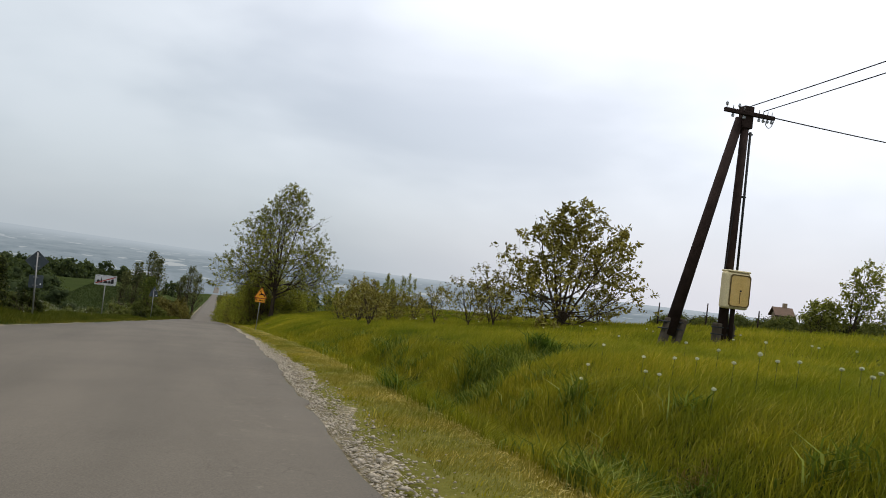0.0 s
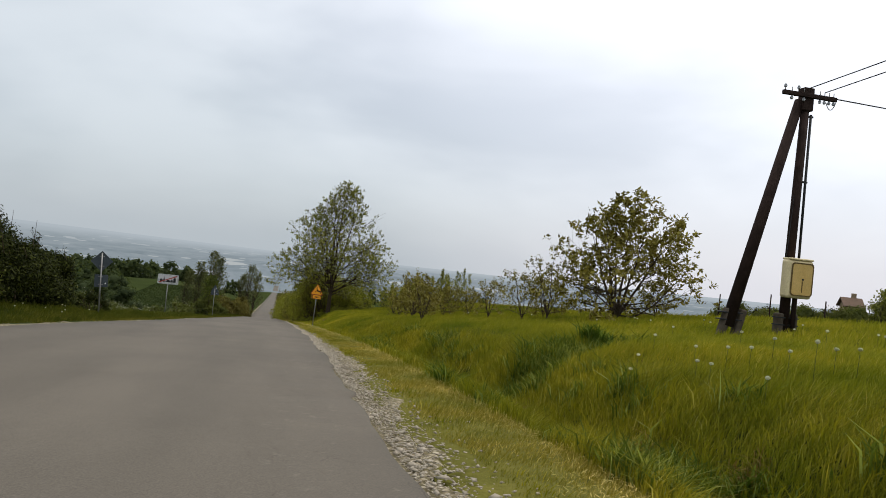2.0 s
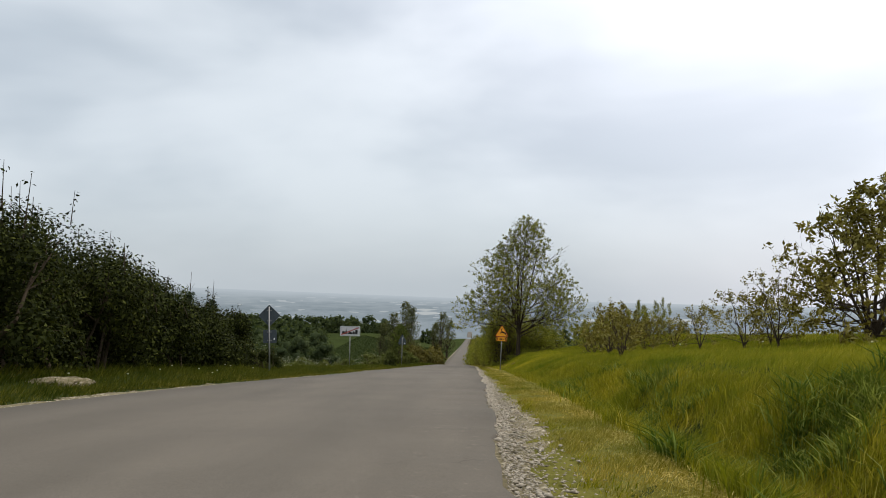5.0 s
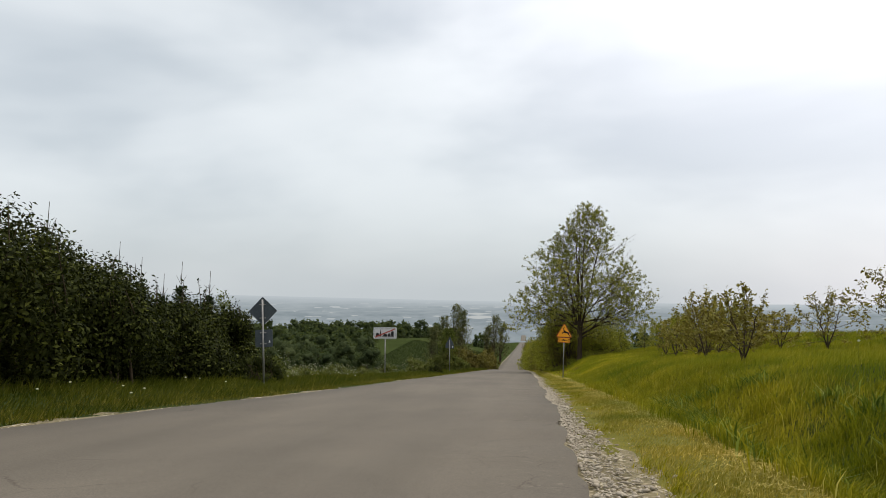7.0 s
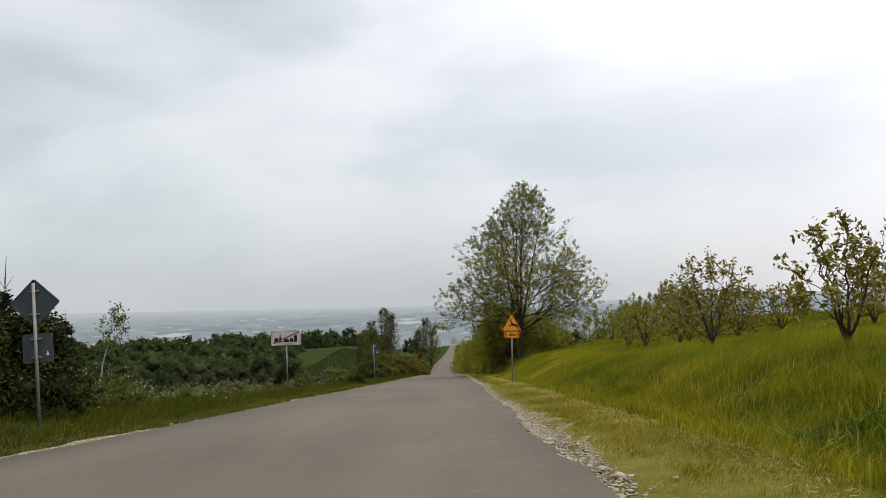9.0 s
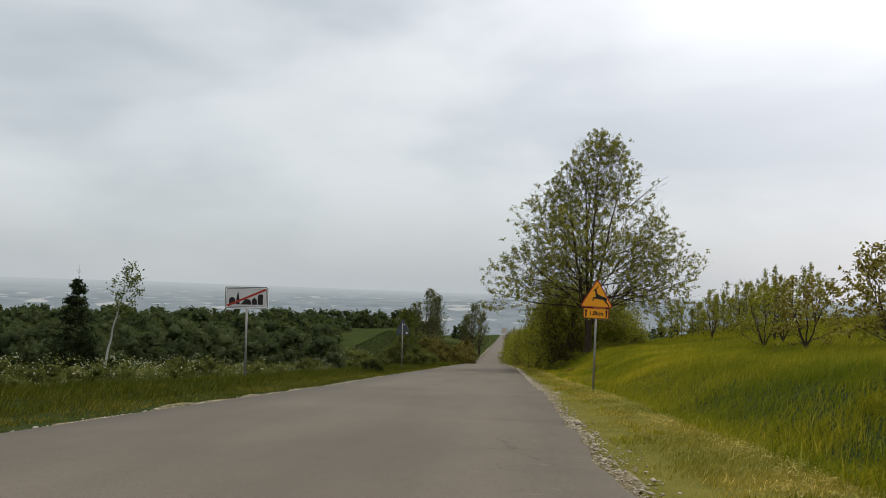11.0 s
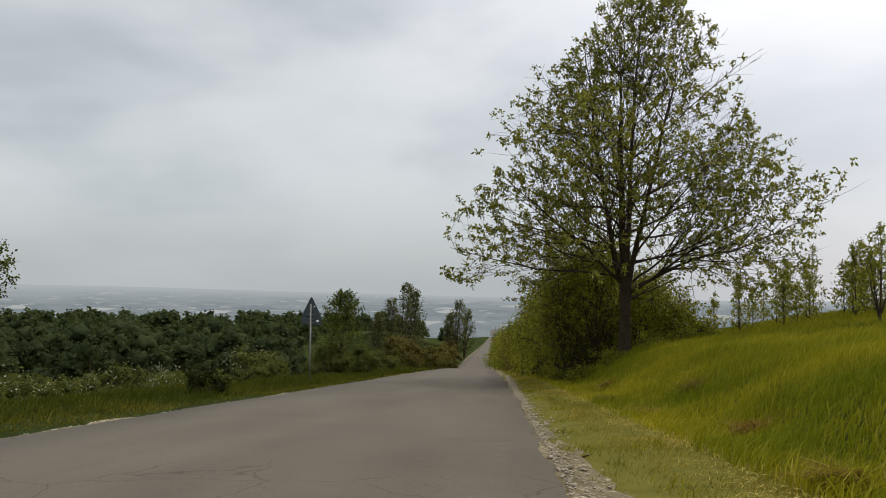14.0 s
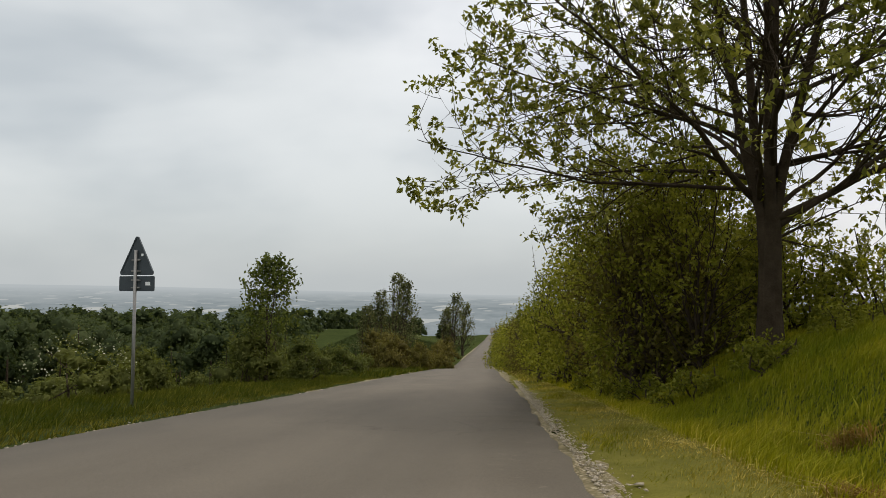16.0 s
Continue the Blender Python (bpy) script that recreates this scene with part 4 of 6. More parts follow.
def warning_sign():
    low = -1.33 - float(ground_z(2.3, 56.6))
    ob = thing("warning_sign", 2.30, 56.6, float(ground_z(2.3, 56.6)), "amber triangular warning sign with red border on a leaning steel post", "road sign")
    ob.matrix_basis = pose(2.30, 56.6, float(ground_z(2.3, 56.6)), 0, 2.0, -4)
    post(ob, low + 0.62)
    tri = triangle(0.95, low)
    panel = part("panel", plate(bmesh.new(), outline(tri, 0.05), -0.004, 0.012), M_SIGNBACK, ob, "grey steel back of the triangle")
    part("border", band(bmesh.new(), outline(tri, 0.05), outline(inset(tri, 0.06), 0.035), -0.0075, -0.004), M_RED, ob, "dull red border")
    part("face", plate(bmesh.new(), outline(inset(tri, 0.06), 0.035), -0.0065, -0.004), M_AMBER, ob, "amber reflective face")
    # the leaping stag
    bm = bmesh.new()
    K = 0.0031
    deer = (((-15, 138), (-2, 143), (8, 123), (43, 106), (86, 94), (91, 80), (78, 66), (55, 73), (28, 76), (5, 80), (-7, 93), (-14, 118)),
            ((-37, 156), (-17, 166), (-7, 168), (-1, 143), (-15, 136), (-19, 150)),
            ((-11, 165), (-1, 188), (6, 202), (10, 200), (4, 185), (-5, 163)), ((-21, 165), (-25, 180), (-21, 181), (-14, 166)), ((0, 178), (10, 186), (12, 183), (3, 174)),
            ((5, 96), (-29, 94), (-39, 86), (-37, 58), (-27, 58), (-29, 81), (5, 80)),
            ((78, 88), (91, 78), (87, 60), (105, 38), (117, 10), (107, 10), (95, 32), (73, 53), (61, 73)))
    shapes = [[(x * K, low + z * K) for x, z in p] for p in deer]
    for k, s in enumerate(shapes):
        plate(bm, s, -0.0095 - 0.0003 * k, -0.0068)
    part("pictogram", bm, M_BLACK, ob, "black leaping stag symbol")
    pr = rect(0.70, 0.285, -0.005, low - 0.165)
    sub = part("distance_plate", plate(bmesh.new(), outline(pr, 0.035), -0.004, 0.010), M_AMBER, ob, "small amber distance plate")
    part("plate_edge", band(bmesh.new(), outline(rect(0.70, 0.285, -0.005, low - 0.165), 0.035), outline(rect(0.67, 0.255, -0.005, low - 0.165), 0.028), -0.006, -0.004), M_RED, sub)
    writing("writing", "1,8km", 0.165, -0.005, low - 0.165, -0.006, M_BLACK, sub, "black lettering")
    for sx in (-0.285, 0.28):
        bm = bmesh.new()
        plate(bm, rect(0.036, 0.16, sx, low - 0.19), -0.0065, -0.0045)
        plate(bm, [(sx - 0.045, low - 0.12), (sx + 0.045, low - 0.12), (sx, low - 0.05)], -0.0065, -0.0045)
        part("arrow", bm, M_BLACK, sub)
    clamps(ob, (low + 0.12, low + 0.45, low - 0.1, low - 0.24))
    return ob


def town_end_sign():
    x, y = -8.42, 58.3
    z = float(ground_z(x, y))
    ob = thing("town_end_sign", x, y, z, "white sign with a black skyline struck out by a red bar", "road sign", turn=-3)
    w, h, mid = 1.46, 0.71, -1.26 - z
    for sx in (0.0,):
        bm = tube(bmesh.new(), (sx, 0.045, -0.4), (sx, 0.045, mid + 0.3), 0.033, sides=12)
        part("post", bm, M_STEEL, ob, "galvanised steel tube")
    R = lambda a, b, r: outline(rect(a, b, 0, mid), r)
    part("panel", plate(bmesh.new(), R(w, h, 0.07), -0.004, 0.014), M_WHITE, ob)
    part("outer_line", band(bmesh.new(), R(w - 0.035, h - 0.035, 0.06), R(w - 0.07, h - 0.07, 0.05), -0.0065, -0.004), M_BLACK, ob, "thin black outer line")
    part("inner_line", band(bmesh.new(), R(w - 0.125, h - 0.125, 0.04), R(w - 0.15, h - 0.15, 0.035), -0.0065, -0.004), M_BLACK, ob, "thin black inner line")
    part("ground_sheet", plate(bmesh.new(), R(w - 0.15, h - 0.15, 0.03), -0.0055, -0.004), M_PANEL, ob, "grey-white sheet")
    b = mid - 0.19
    towers = ([(-0.56, b), (-0.36, b), (-0.36, b + 0.13), (-0.42, b + 0.19), (-0.50, b + 0.19), (-0.56, b + 0.13)],
              [(-0.335, b), (-0.215, b), (-0.225, b + 0.14), (-0.275, b + 0.36), (-0.325, b + 0.14)],
              [(-0.205, b), (0.15, b), (0.15, b + 0.08), (0.08, b + 0.14), (-0.05, b + 0.14), (-0.12, b + 0.06)],
              [(0.17, b), (0.34, b), (0.34, b + 0.11), (0.255, b + 0.19), (0.17, b + 0.11)],
              [(0.36, b), (0.53, b), (0.53, b + 0.27), (0.40, b + 0.27), (0.36, b + 0.22)])
    for t in towers:
        t = [(px * 1.04, b - 0.03 + (pz - b) * 1.22) for px, pz in t]
        part("skyline_block", plate(bmesh.new(), t, -0.0075, -0.0058), M_BLACK, ob)
    d = Vector((w - 0.19, h - 0.19)).normalized()
    nrm = Vector((-d.y, d.x)) * 0.034
    a, c = Vector((-(w - 0.19) / 2, mid - (h - 0.19) / 2)), Vector(((w - 0.19) / 2, mid + (h - 0.19) / 2))
    part("bar", plate(bmesh.new(), [a - nrm, c - nrm, c + nrm, a + nrm], -0.0095, -0.0078), M_RED, ob, "dark red diagonal bar")
    clamps(ob, (mid - 0.18, mid + 0.18))
    return ob


def reversed_diamond():
    x, y = -8.2, 36.3
    z = float(ground_z(x, y))
    ob = thing("priority_sign", x, y, z, "grey back of a diamond sign above a square plate", "road sign")
    ob.matrix_basis = pose(x, y, z, 0, -2.0, 6)
    half = 0.47
    c = 1.0 - half - z
    bm = tube(bmesh.new(), (0, -0.045, -0.4), (0, -0.045, c + 0.38), 0.033, sides=12)
    part("post", bm, M_STEEL, ob, "galvanised steel tube")
    dia = [(0, c - half), (half, c), (0, c + half), (-half, c)]
    part("panel", plate(bmesh.new(), outline(dia, 0.04), -0.010, 0.008), M_SIGNBACK, ob, "dark grey diamond back")
    part("rim", band(bmesh.new(), outline(dia, 0.04), outline(inset(dia, 0.03), 0.03), -0.022, -0.0105), M_SIGNBACK, ob)
    part("lower_plate", plate(bmesh.new(), outline(rect(0.56, 0.56, 0.02, c - 0.88), 0.04), -0.010, 0.008), M_SIGNBACK, ob, "dark grey square back")
    part("sticker", plate(bmesh.new(), [(0.17, c - 1.02), (0.23, c - 1.02), (0.20, c - 0.93)], -0.0125, -0.0105), M_WHITE, ob, "small white sticker")
    for h in (c - 0.22, c + 0.22, c - 0.70, c - 1.05):
        part("clamp", box(bmesh.new(), (0, -0.03, h), (0.2, 0.04, 0.03), 0.006), M_STEEL, ob)
    return ob


def reversed_triangle():
    x, y = -7.25, 86.0
    z = float(ground_z(x, y))
    ob = thing("oncoming_warning_sign", x, y, z, "dark grey back of a triangular sign with a plate below", "road sign", turn=-20)
    low = -2.96 - 0.82 - z
    bm = tube(bmesh.new(), (0, -0.045, -0.4), (0, -0.045, low + 0.5), 0.033, sides=12)
    part("post", bm, M_STEEL, ob, "galvanised steel tube")
    tri = triangle(0.95, low)
    part("panel", plate(bmesh.new(), outline(tri, 0.05), -0.010, 0.008), M_SIGNBACK, ob)
    part("rim", band(bmesh.new(), outline(tri, 0.05), outline(inset(tri, 0.05), 0.04), -0.022, -0.0105), M_SIGNBACK, ob)
    part("distance_plate", plate(bmesh.new(), outline(rect(0.93, 0.30, 0, low - 0.17), 0.03), -0.010, 0.008), M_SIGNBACK, ob, "dark grey plate back")
    part("sticker", plate(bmesh.new(), rect(0.13, 0.07, 0.30, low - 0.17), -0.0125, -0.0105), M_WHITE, ob, "small white sticker")
    part("sticker", plate(bmesh.new(), rect(0.06, 0.05, 0.14, low + 0.40), -0.0125, -0.0105), M_WHITE, ob, "small white sticker")
    for h in (low + 0.08, low + 0.3, low - 0.1, low - 0.25):
        part("clamp", box(bmesh.new(), (0, -0.03, h), (0.22, 0.04, 0.03), 0.006), M_STEEL, ob)
    return ob


warning_sign()
town_end_sign()
reversed_diamond()
reversed_triangle()

# ---- the braced timber pole with its cable box and lines ----
def utility_pole():
    x, y = 14.85, 20.3
    z = float(ground_z(x, y))
    ob = thing("utility_pole", x, y, z, "dark braced timber pole with concrete feet and a crossarm", "utility pole")
    H = 8.46 - z
    foot = Vector((-1.74, 0.35, 0))
    pp = part("pole", tube(bmesh.new(), (-0.06, 0, 0.1), (0.02, 0, H), 0.155, 0.12, 14), M_WOOD, ob, "dark tarred round timber")
    part("brace", tube(bmesh.new(), foot + Vector((0, 0, 0.1)), (-0.16, 0.06, H - 0.35), 0.20, 0.145, 14), M_WOOD, ob, "thick slanting timber strut")
    for c, name in ((Vector((0, 0, 0)), "pole_foot"), (foot, "brace_foot")):
        for s in (-1, 1):
            t = Matrix.Rotation(radians(14), 4, "Y") if c.x else None
            part(name, box(bmesh.new(), c + Vector((s * 0.24 + (0.1 if c.x else 0), 0, 0.05)), (0.22, 0.26, 1.2), 0.04, t), M_CONCRETE, ob, "squared concrete footing post")
        for hh in (0.3, 0.52):
            part("strap", box(bmesh.new(), c + Vector((0.05 if c.x else 0, 0, hh)), (0.74, 0.29, 0.035), 0.006), M_CABLE, ob)
    part("top_block", box(bmesh.new(), (0.0, -0.02, H - 0.32), (0.36, 0.30, 0.72), 0.03), M_WOOD, ob, "squared timber block at the top")
    arm = part("crossarm", box(bmesh.new(), (0, -0.18, H - 0.22), (1.86, 0.11, 0.13), 0.012), M_WOOD, ob)
    for sx in (-0.86, -0.62, -0.40, -0.2, 0.36, 0.52, 0.68, 0.84):
        bm = tube(bmesh.new(), (sx, -0.18, H - 0.14), (sx, -0.18, H - 0.03), 0.012, sides=8)
        part("pin", bm, M_STEEL, arm)
        bm = bmesh.new()
        down = sx > 0 or sx in (-0.62, -0.2)
        zc = H - 0.36 if down else H - 0.02
        tube(bm, (sx, -0.18, zc - 0.05), (sx, -0.18, zc), 0.035, 0.05, 10)
        tube(bm, (sx, -0.18, zc), (sx, -0.18, zc + 0.07), 0.05, 0.02, 10)
        part("insulator", bm, M_GLASSY, arm, "pale porcelain insulator")
        if down:
            part("pin", tube(bmesh.new(), (sx, -0.18, zc), (sx, -0.18, H - 0.26), 0.012, sides=8), M_STEEL, arm)
    part("conduit", tube(bmesh.new(), (0.27, -0.02, 1.9), (0.22, -0.02, H - 0.75), 0.04, sides=10), M_CABLE, ob, "black cable conduit")
    for hh in (H - 0.82, H - 2.85):
        part("bracket", box(bmesh.new(), (0.12, -0.02, hh), (0.36, 0.06, 0.06), 0.01), M_CABLE, ob)
    part("conduit", tube(bmesh.new(), (0.16, -0.14, 0.1), (0.16, -0.14, 2.3), 0.075, sides=10), M_WOOD, ob)
    b = thing("cable_box", x, y, z, "yellowed plastic cable box strapped to the pole", "electrical box")
    by, bz = -0.36, 1.72
    part("housing", box(bmesh.new(), (-0.01, by, bz), (0.88, 0.36, 1.16), 0.09, segments=4), M_BOX, b)
    bm = band(bmesh.new(), outline(rect(0.74, 1.00, 0.03, bz), 0.10), outline(rect(0.68, 0.94, 0.03, bz), 0.09), by - 0.215, by - 0.17)
    part("door_seal", bm, M_SEAL, b, "brown rubber seal")
    door = part("door", plate(bmesh.new(), outline(rect(0.67, 0.93, 0.03, bz), 0.09), by - 0.205, by - 0.17), M_BOXDOOR, b, "faded yellow wood-grained door")
    part("lock", tube(bmesh.new(), (0.05, by - 0.225, bz), (0.05, by - 0.2, bz), 0.03, sides=12), M_CABLE, door)
    part("latch", box(bmesh.new(), (0.04, by - 0.212, bz - 0.22), (0.03, 0.014, 0.34), 0.006), M_SEAL, door, "rust-brown latch rod")
    part("lid", box(bmesh.new(), (-0.01, by, bz + 0.6), (0.80, 0.40, 0.06), 0.025), M_BOX, b)
    for hh in (bz - 0.4, bz + 0.34):
        part("bracket", box(bmesh.new(), (-0.02, by + 0.21, hh), (0.66, 0.06, 0.05), 0.008), M_CABLE, b)

    def line(name, a, e, sag, r, parent, label=""):
        n, a, e = 24, np.array(a, float), np.array(e, float)
        t = np.linspace(0, 1, n + 1)[:, None]
        p = a + (e - a) * t - np.array([0, 0, 1.0]) * sag * 4 * t * (1 - t)
        v, f = sticks(np.column_stack([p[:-1], p[1:], np.full(n, r), np.full(n, r)]), 6)
        return put(name, smooth(mesh_np(name, v, f)), M_CABLE, label, parent=parent)

    line("overhead_line", (-0.05, -0.2, H), (0.6, -46, H + 4.2), 0.5, 0.016, ob, "thin black overhead wire")
    line("overhead_line", (0.52, -0.2, H - 0.05), (1.4, -46, H + 4.3), 0.5, 0.016, ob, "thin black overhead wire")
    line("overhead_line", (0.95, -0.2, H - 0.2), (46, 4.0, H + 3.0), 0.7, 0.02, ob, "black overhead cable")
    line("loop_wire", (0.92, -0.22, H - 0.25), (0.55, -0.22, H - 0.36), 0.26, 0.012, ob)
    line("down_wire", (-0.16, -0.1, H - 3.3), (-0.44, -0.30, 2.1), 0.55, 0.009, ob)
    return ob


utility_pole()

# ---- trees and bushes ----
def at(x, y):
    return float(ground_z(x, y))


R = np.random.default_rng
tree("roadside_tree", 5.3, 86.8, at(5.3, 86.8), R(28), "tall spreading roadside tree in thin young leaf", "tree", M_LEAF, 0.145, 15, 0.085, sides=7, thin=0.62, keep=0.74, shell=0.62, narrow=0.52,
     crown=((0.0, 0.3, 6.3), (6.6, 6.4, 9.0)), profile=((1.6, 2.6, 4.0, 5.6, 7.6, 10.6, 13.2, 14.8, 15.6), (3.8, 6.0, 7.3, 7.6, 5.5, 4.2, 2.6, 1.5, 0.0)), lumpy=0.14, leaders=5, first=0.11, limbs=14, angle=0.8, low_angle=1.38,
     trunk_r=0.205, kids=(11, 6), bend=0.10, lift=0.05, sway=0.9, crowd=0.95, vary=0.25, thinnest=0.0115, spread=0.34, fork=0.2)
tree("walnut_tree", 15.9, 34.3, at(15.9, 34.3), R(37), "young walnut tree with bronze spring leaves", "tree", M_LEAF_BRONZE, 0.23, 11, 0.11, keep=0.74, group="walnut trees in the field",
     crown=((0.2, 0.0, 2.2), (3.6, 3.3, 4.0)), profile=((0.1, 0.6, 2.2, 3.6, 4.8, 5.7, 6.9), (3.0, 4.6, 4.5, 3.4, 2.2, 1.0, 0.0)), lumpy=0.17, leaders=6, first=0.08, limbs=12, angle=0.9, low_angle=1.42, trunk_r=0.11, kids=(8,), bend=0.15,
     lift=0.05, wind=(0.04, 0), lean=(0.6, 0, 0.2), narrow=0.45, vary=0.3, spread=0.6, fork=0.06, sway=0.3)
saplings = ((13.2, 36.6, 3.5, 1.9), (12.3, 38.0, 2.8, 1.6), (6.2, 34.2, 2.15, 1.0), (7.7, 45.2, 3.0, 1.5), (12.3, 44.5, 2.4, 1.2), (9.6, 55.0, 2.9, 1.5), (9.2, 59.5, 2.4, 1.4), (10.6, 57.0, 2.6, 1.5), (9.4, 64.0, 2.3, 1.4),
            (10.8, 66.0, 2.5, 1.5), (12.0, 70.5, 2.3, 0.9), (12.7, 77.5, 3.1, 0.9), (11.6, 79.5, 2.8, 1.0), (17.5, 80.0, 3.0, 0.9), (9.9, 52.0, 2.2, 1.2), (14.4, 40.5, 2.4, 1.3), (18.6, 35.4, 2.0, 1.1), (11.2, 52.5, 2.1, 1.3), (12.3, 55.0, 2.2, 1.3), (13.2, 53.0, 1.9, 1.2))
for k, (x, y, h, w) in enumerate(saplings):
    tree("walnut_sapling", x, y, at(x, y), R(40 + k), "small walnut sapling with bronze spring leaves" if y < 60 else "small green sapling on the bank", "tree", M_LEAF_BRONZE if y < 60 else M_LEAF_SHRUB, 0.13, 13, 0.085, group="walnut saplings in the field", sides=5,
         crown=((0.1, 0.0, h * 0.52), (w * 1.15, w * 1.1, h * 0.52)), profile=((0.15, h * 0.3, h * 0.6, h * 0.85, h), (w * 0.8, w * 1.15, w, w * 0.6, 0.0)), lumpy=0.16, leaders=4, first=0.12, limbs=8, angle=0.85, low_angle=1.3, trunk_r=0.045, kids=(5,),
         bend=0.15, lift=0.08, wind=(0.03, 0), lean=(0.5, 0, 0.2), narrow=0.45, vary=0.4, keep=0.9 if y < 60 else 0.62, spread=0.55, fork=0.14)
young = ((13.6, 92.5, 3.6), (15.4, 85.6, 4.2), (15.6, 90.0, 3.4), (17.5, 88.5, 3.9), (19.4, 92.0, 4.4), (18.6, 101.5, 4.6), (20.5, 97.5, 5.4), (19.2, 107.0, 4.2), (22.5, 93.5, 4.8), (16.8, 98.0, 4.4), (23.5, 100.0, 5.2),
         (14.8, 103.0, 4.2), (13.0, 97.0, 3.6), (17.0, 94.0, 3.8), (19.0, 96.5, 4.6), (21.0, 91.0, 4.2), (22.0, 104.0, 4.8))
young += tuple((x + 1.1 * (-1) ** k, y + 1.3, h * 0.85) for k, (x, y, h) in enumerate(young))
for k, (x, y, h) in enumerate(young):
    h *= (0.92 + 0.3 * ((k * 5) % 7) / 7) * (0.86 if x > 17 else 0.68)
    tree("young_poplar", x, y, at(x, y), R(70 + k), "slim young tree with upright twigs in fresh leaf", "tree", M_LEAF, 0.13, 11, 0.10, group="young trees above the bank", sides=5, keep=0.95,
         crown=((0.0, 0.0, h * 0.36), (0.62, 0.62, h * 0.64)), leaders=1, first=0.05, limbs=24, angle=0.5, low_angle=0.9, trunk_r=0.035, kids=(3,), bend=0.08, lift=0.12, taper=(1.5, 0.6), vary=0.5)
# shrubs round and beyond the tall tree
right_bushes = ((3.9, 90.2, 1.6, 1.5, 6.4), (6.4, 89.6, 1.5, 1.3, 3.4), (4.0, 93.4, 1.5, 1.8, 6.8), (8.3, 89.4, 1.5, 1.3, 2.2), (5.4, 92.4, 2.0, 1.9, 7.6), (3.7, 97.0, 1.7, 2.3, 7.6), (6.0, 97.4, 2.2, 2.2, 8.0),
                (3.0, 102.0, 1.8, 2.3, 7.4), (2.8, 108.0, 2.0, 2.8, 7.2), (2.9, 116.0, 2.0, 3.4, 6.6), (2.8, 126.0, 2.4, 4.2, 6.2), (2.3, 139.0, 2.6, 5.5, 6.2), (1.8, 155.0, 2.8, 6.5, 6.4), (1.4, 175.0, 3.0, 8.0, 6.8),
                (1.6, 200.0, 3.2, 10.0, 7.0), (2.0, 230.0, 4.0, 12.0, 8.5), (8.4, 100.5, 2.3, 2.2, 6.2), (10.4, 104.0, 2.2, 2.0, 4.6))
for k, (x, y, a, b, h) in enumerate(right_bushes):
    bush("roadside_bush", x, y, at(x, y), (a, b, h * 0.56), R(100 + k), "dense dark-green roadside bush with reddish twigs", M_LEAF_SHRUB if k % 5 else M_LEAF_RED, 0.14 + 0.0012 * max(0, y - 85), int((3300 + 1050 * max(0, h - 2.5)) * (0.72 if y < 98 else 0.8)), 24 + int(4 * h), "bushes along the road", 11, 0.44, 8, core=0)
twiggy = ((3.3, 90.6, 6.9, 1.9), (3.6, 94.5, 7.6, 2.0), (4.4, 88.6, 5.4, 1.8), (7.6, 92.6, 3.6, 1.6))
for k, (x, y, h, w) in enumerate(twiggy):
    tree("hazel_shrub", x, y, at(x, y), R(520 + k), "tall twiggy shrub in sparse young leaf", "bush", M_LEAF_SHRUB, 0.12, 9, 0.10, group="twiggy shrubs round the tall tree", sides=5, crown=((0.0, 0.0, h * 0.5), (w, w, h * 0.5)),
         profile=((0.1, h * 0.25, h * 0.6, h * 0.85, h), (w * 0.6, w, w, w * 0.6, 0.0)), lumpy=0.2, leaders=7, first=0.05, limbs=9, angle=0.55, low_angle=1.0, trunk_r=0.05, kids=(7,), bend=0.15, lift=0.08, vary=0.4, keep=0.85 if x < 6 else 0.4, spread=0.5, fork=0.1)
low_growth = ((3.6, 86.2, 0.7), (4.6, 84.8, 0.6), (5.9, 85.2, 0.6), (3.3, 88.8, 0.7), (6.9, 87.2, 0.7), (7.9, 86.6, 0.6), (3.1, 91.8, 0.8), (2.9, 95.0, 0.8))
for k, (x, y, h) in enumerate(low_growth):
    bush("bank_weeds", x, y, at(x, y), (0.8, 0.8, h * 0.6), R(140 + k), "leafy olive weeds growing on the bank below the bushes", M_LEAF_SHRUB, 0.09, 900, 12, "weeds on the bank", 5, 0.5, 8, core=0)
# thicket by the other verge
thicket = ((-11.0, 20.5, 2.0, 2.0, 5.6), (-12.2, 24.0, 2.0, 2.2, 5.2), (-11.0, 27.0, 1.7, 2.0, 4.3), (-12.6, 29.5, 2.0, 2.2, 4.7), (-11.2, 31.5, 1.6, 1.8, 3.6), (-12.6, 34.5, 1.9, 2.0, 3.7), (-11.4, 36.5, 1.6, 1.8, 2.9),
           (-12.0, 39.6, 1.5, 1.7, 2.9), (-14.5, 37.0, 2.0, 2.0, 3.9), (-15.0, 42.0, 2.0, 2.2, 3.6), (-15.5, 31.0, 2.2, 2.4, 5.4), (-14.6, 25.0, 2.2, 2.4, 5.8),
           (-13.2, 21.5, 2.2, 2.2, 6.4), (-13.6, 27.2, 2.2, 2.2, 5.4), (-13.4, 32.0, 2.0, 2.2, 4.8), (-13.6, 36.0, 2.0, 2.2, 4.2), (-13.2, 40.8, 1.8, 2.0, 3.5), (-13.4, 44.6, 1.8, 2.0, 3.2), (-15.6, 46.0, 2.2, 2.2, 4.0), (-17.0, 38.0, 2.4, 2.4, 4.8), (-11.7, 42.3, 1.2, 1.2, 3.4))
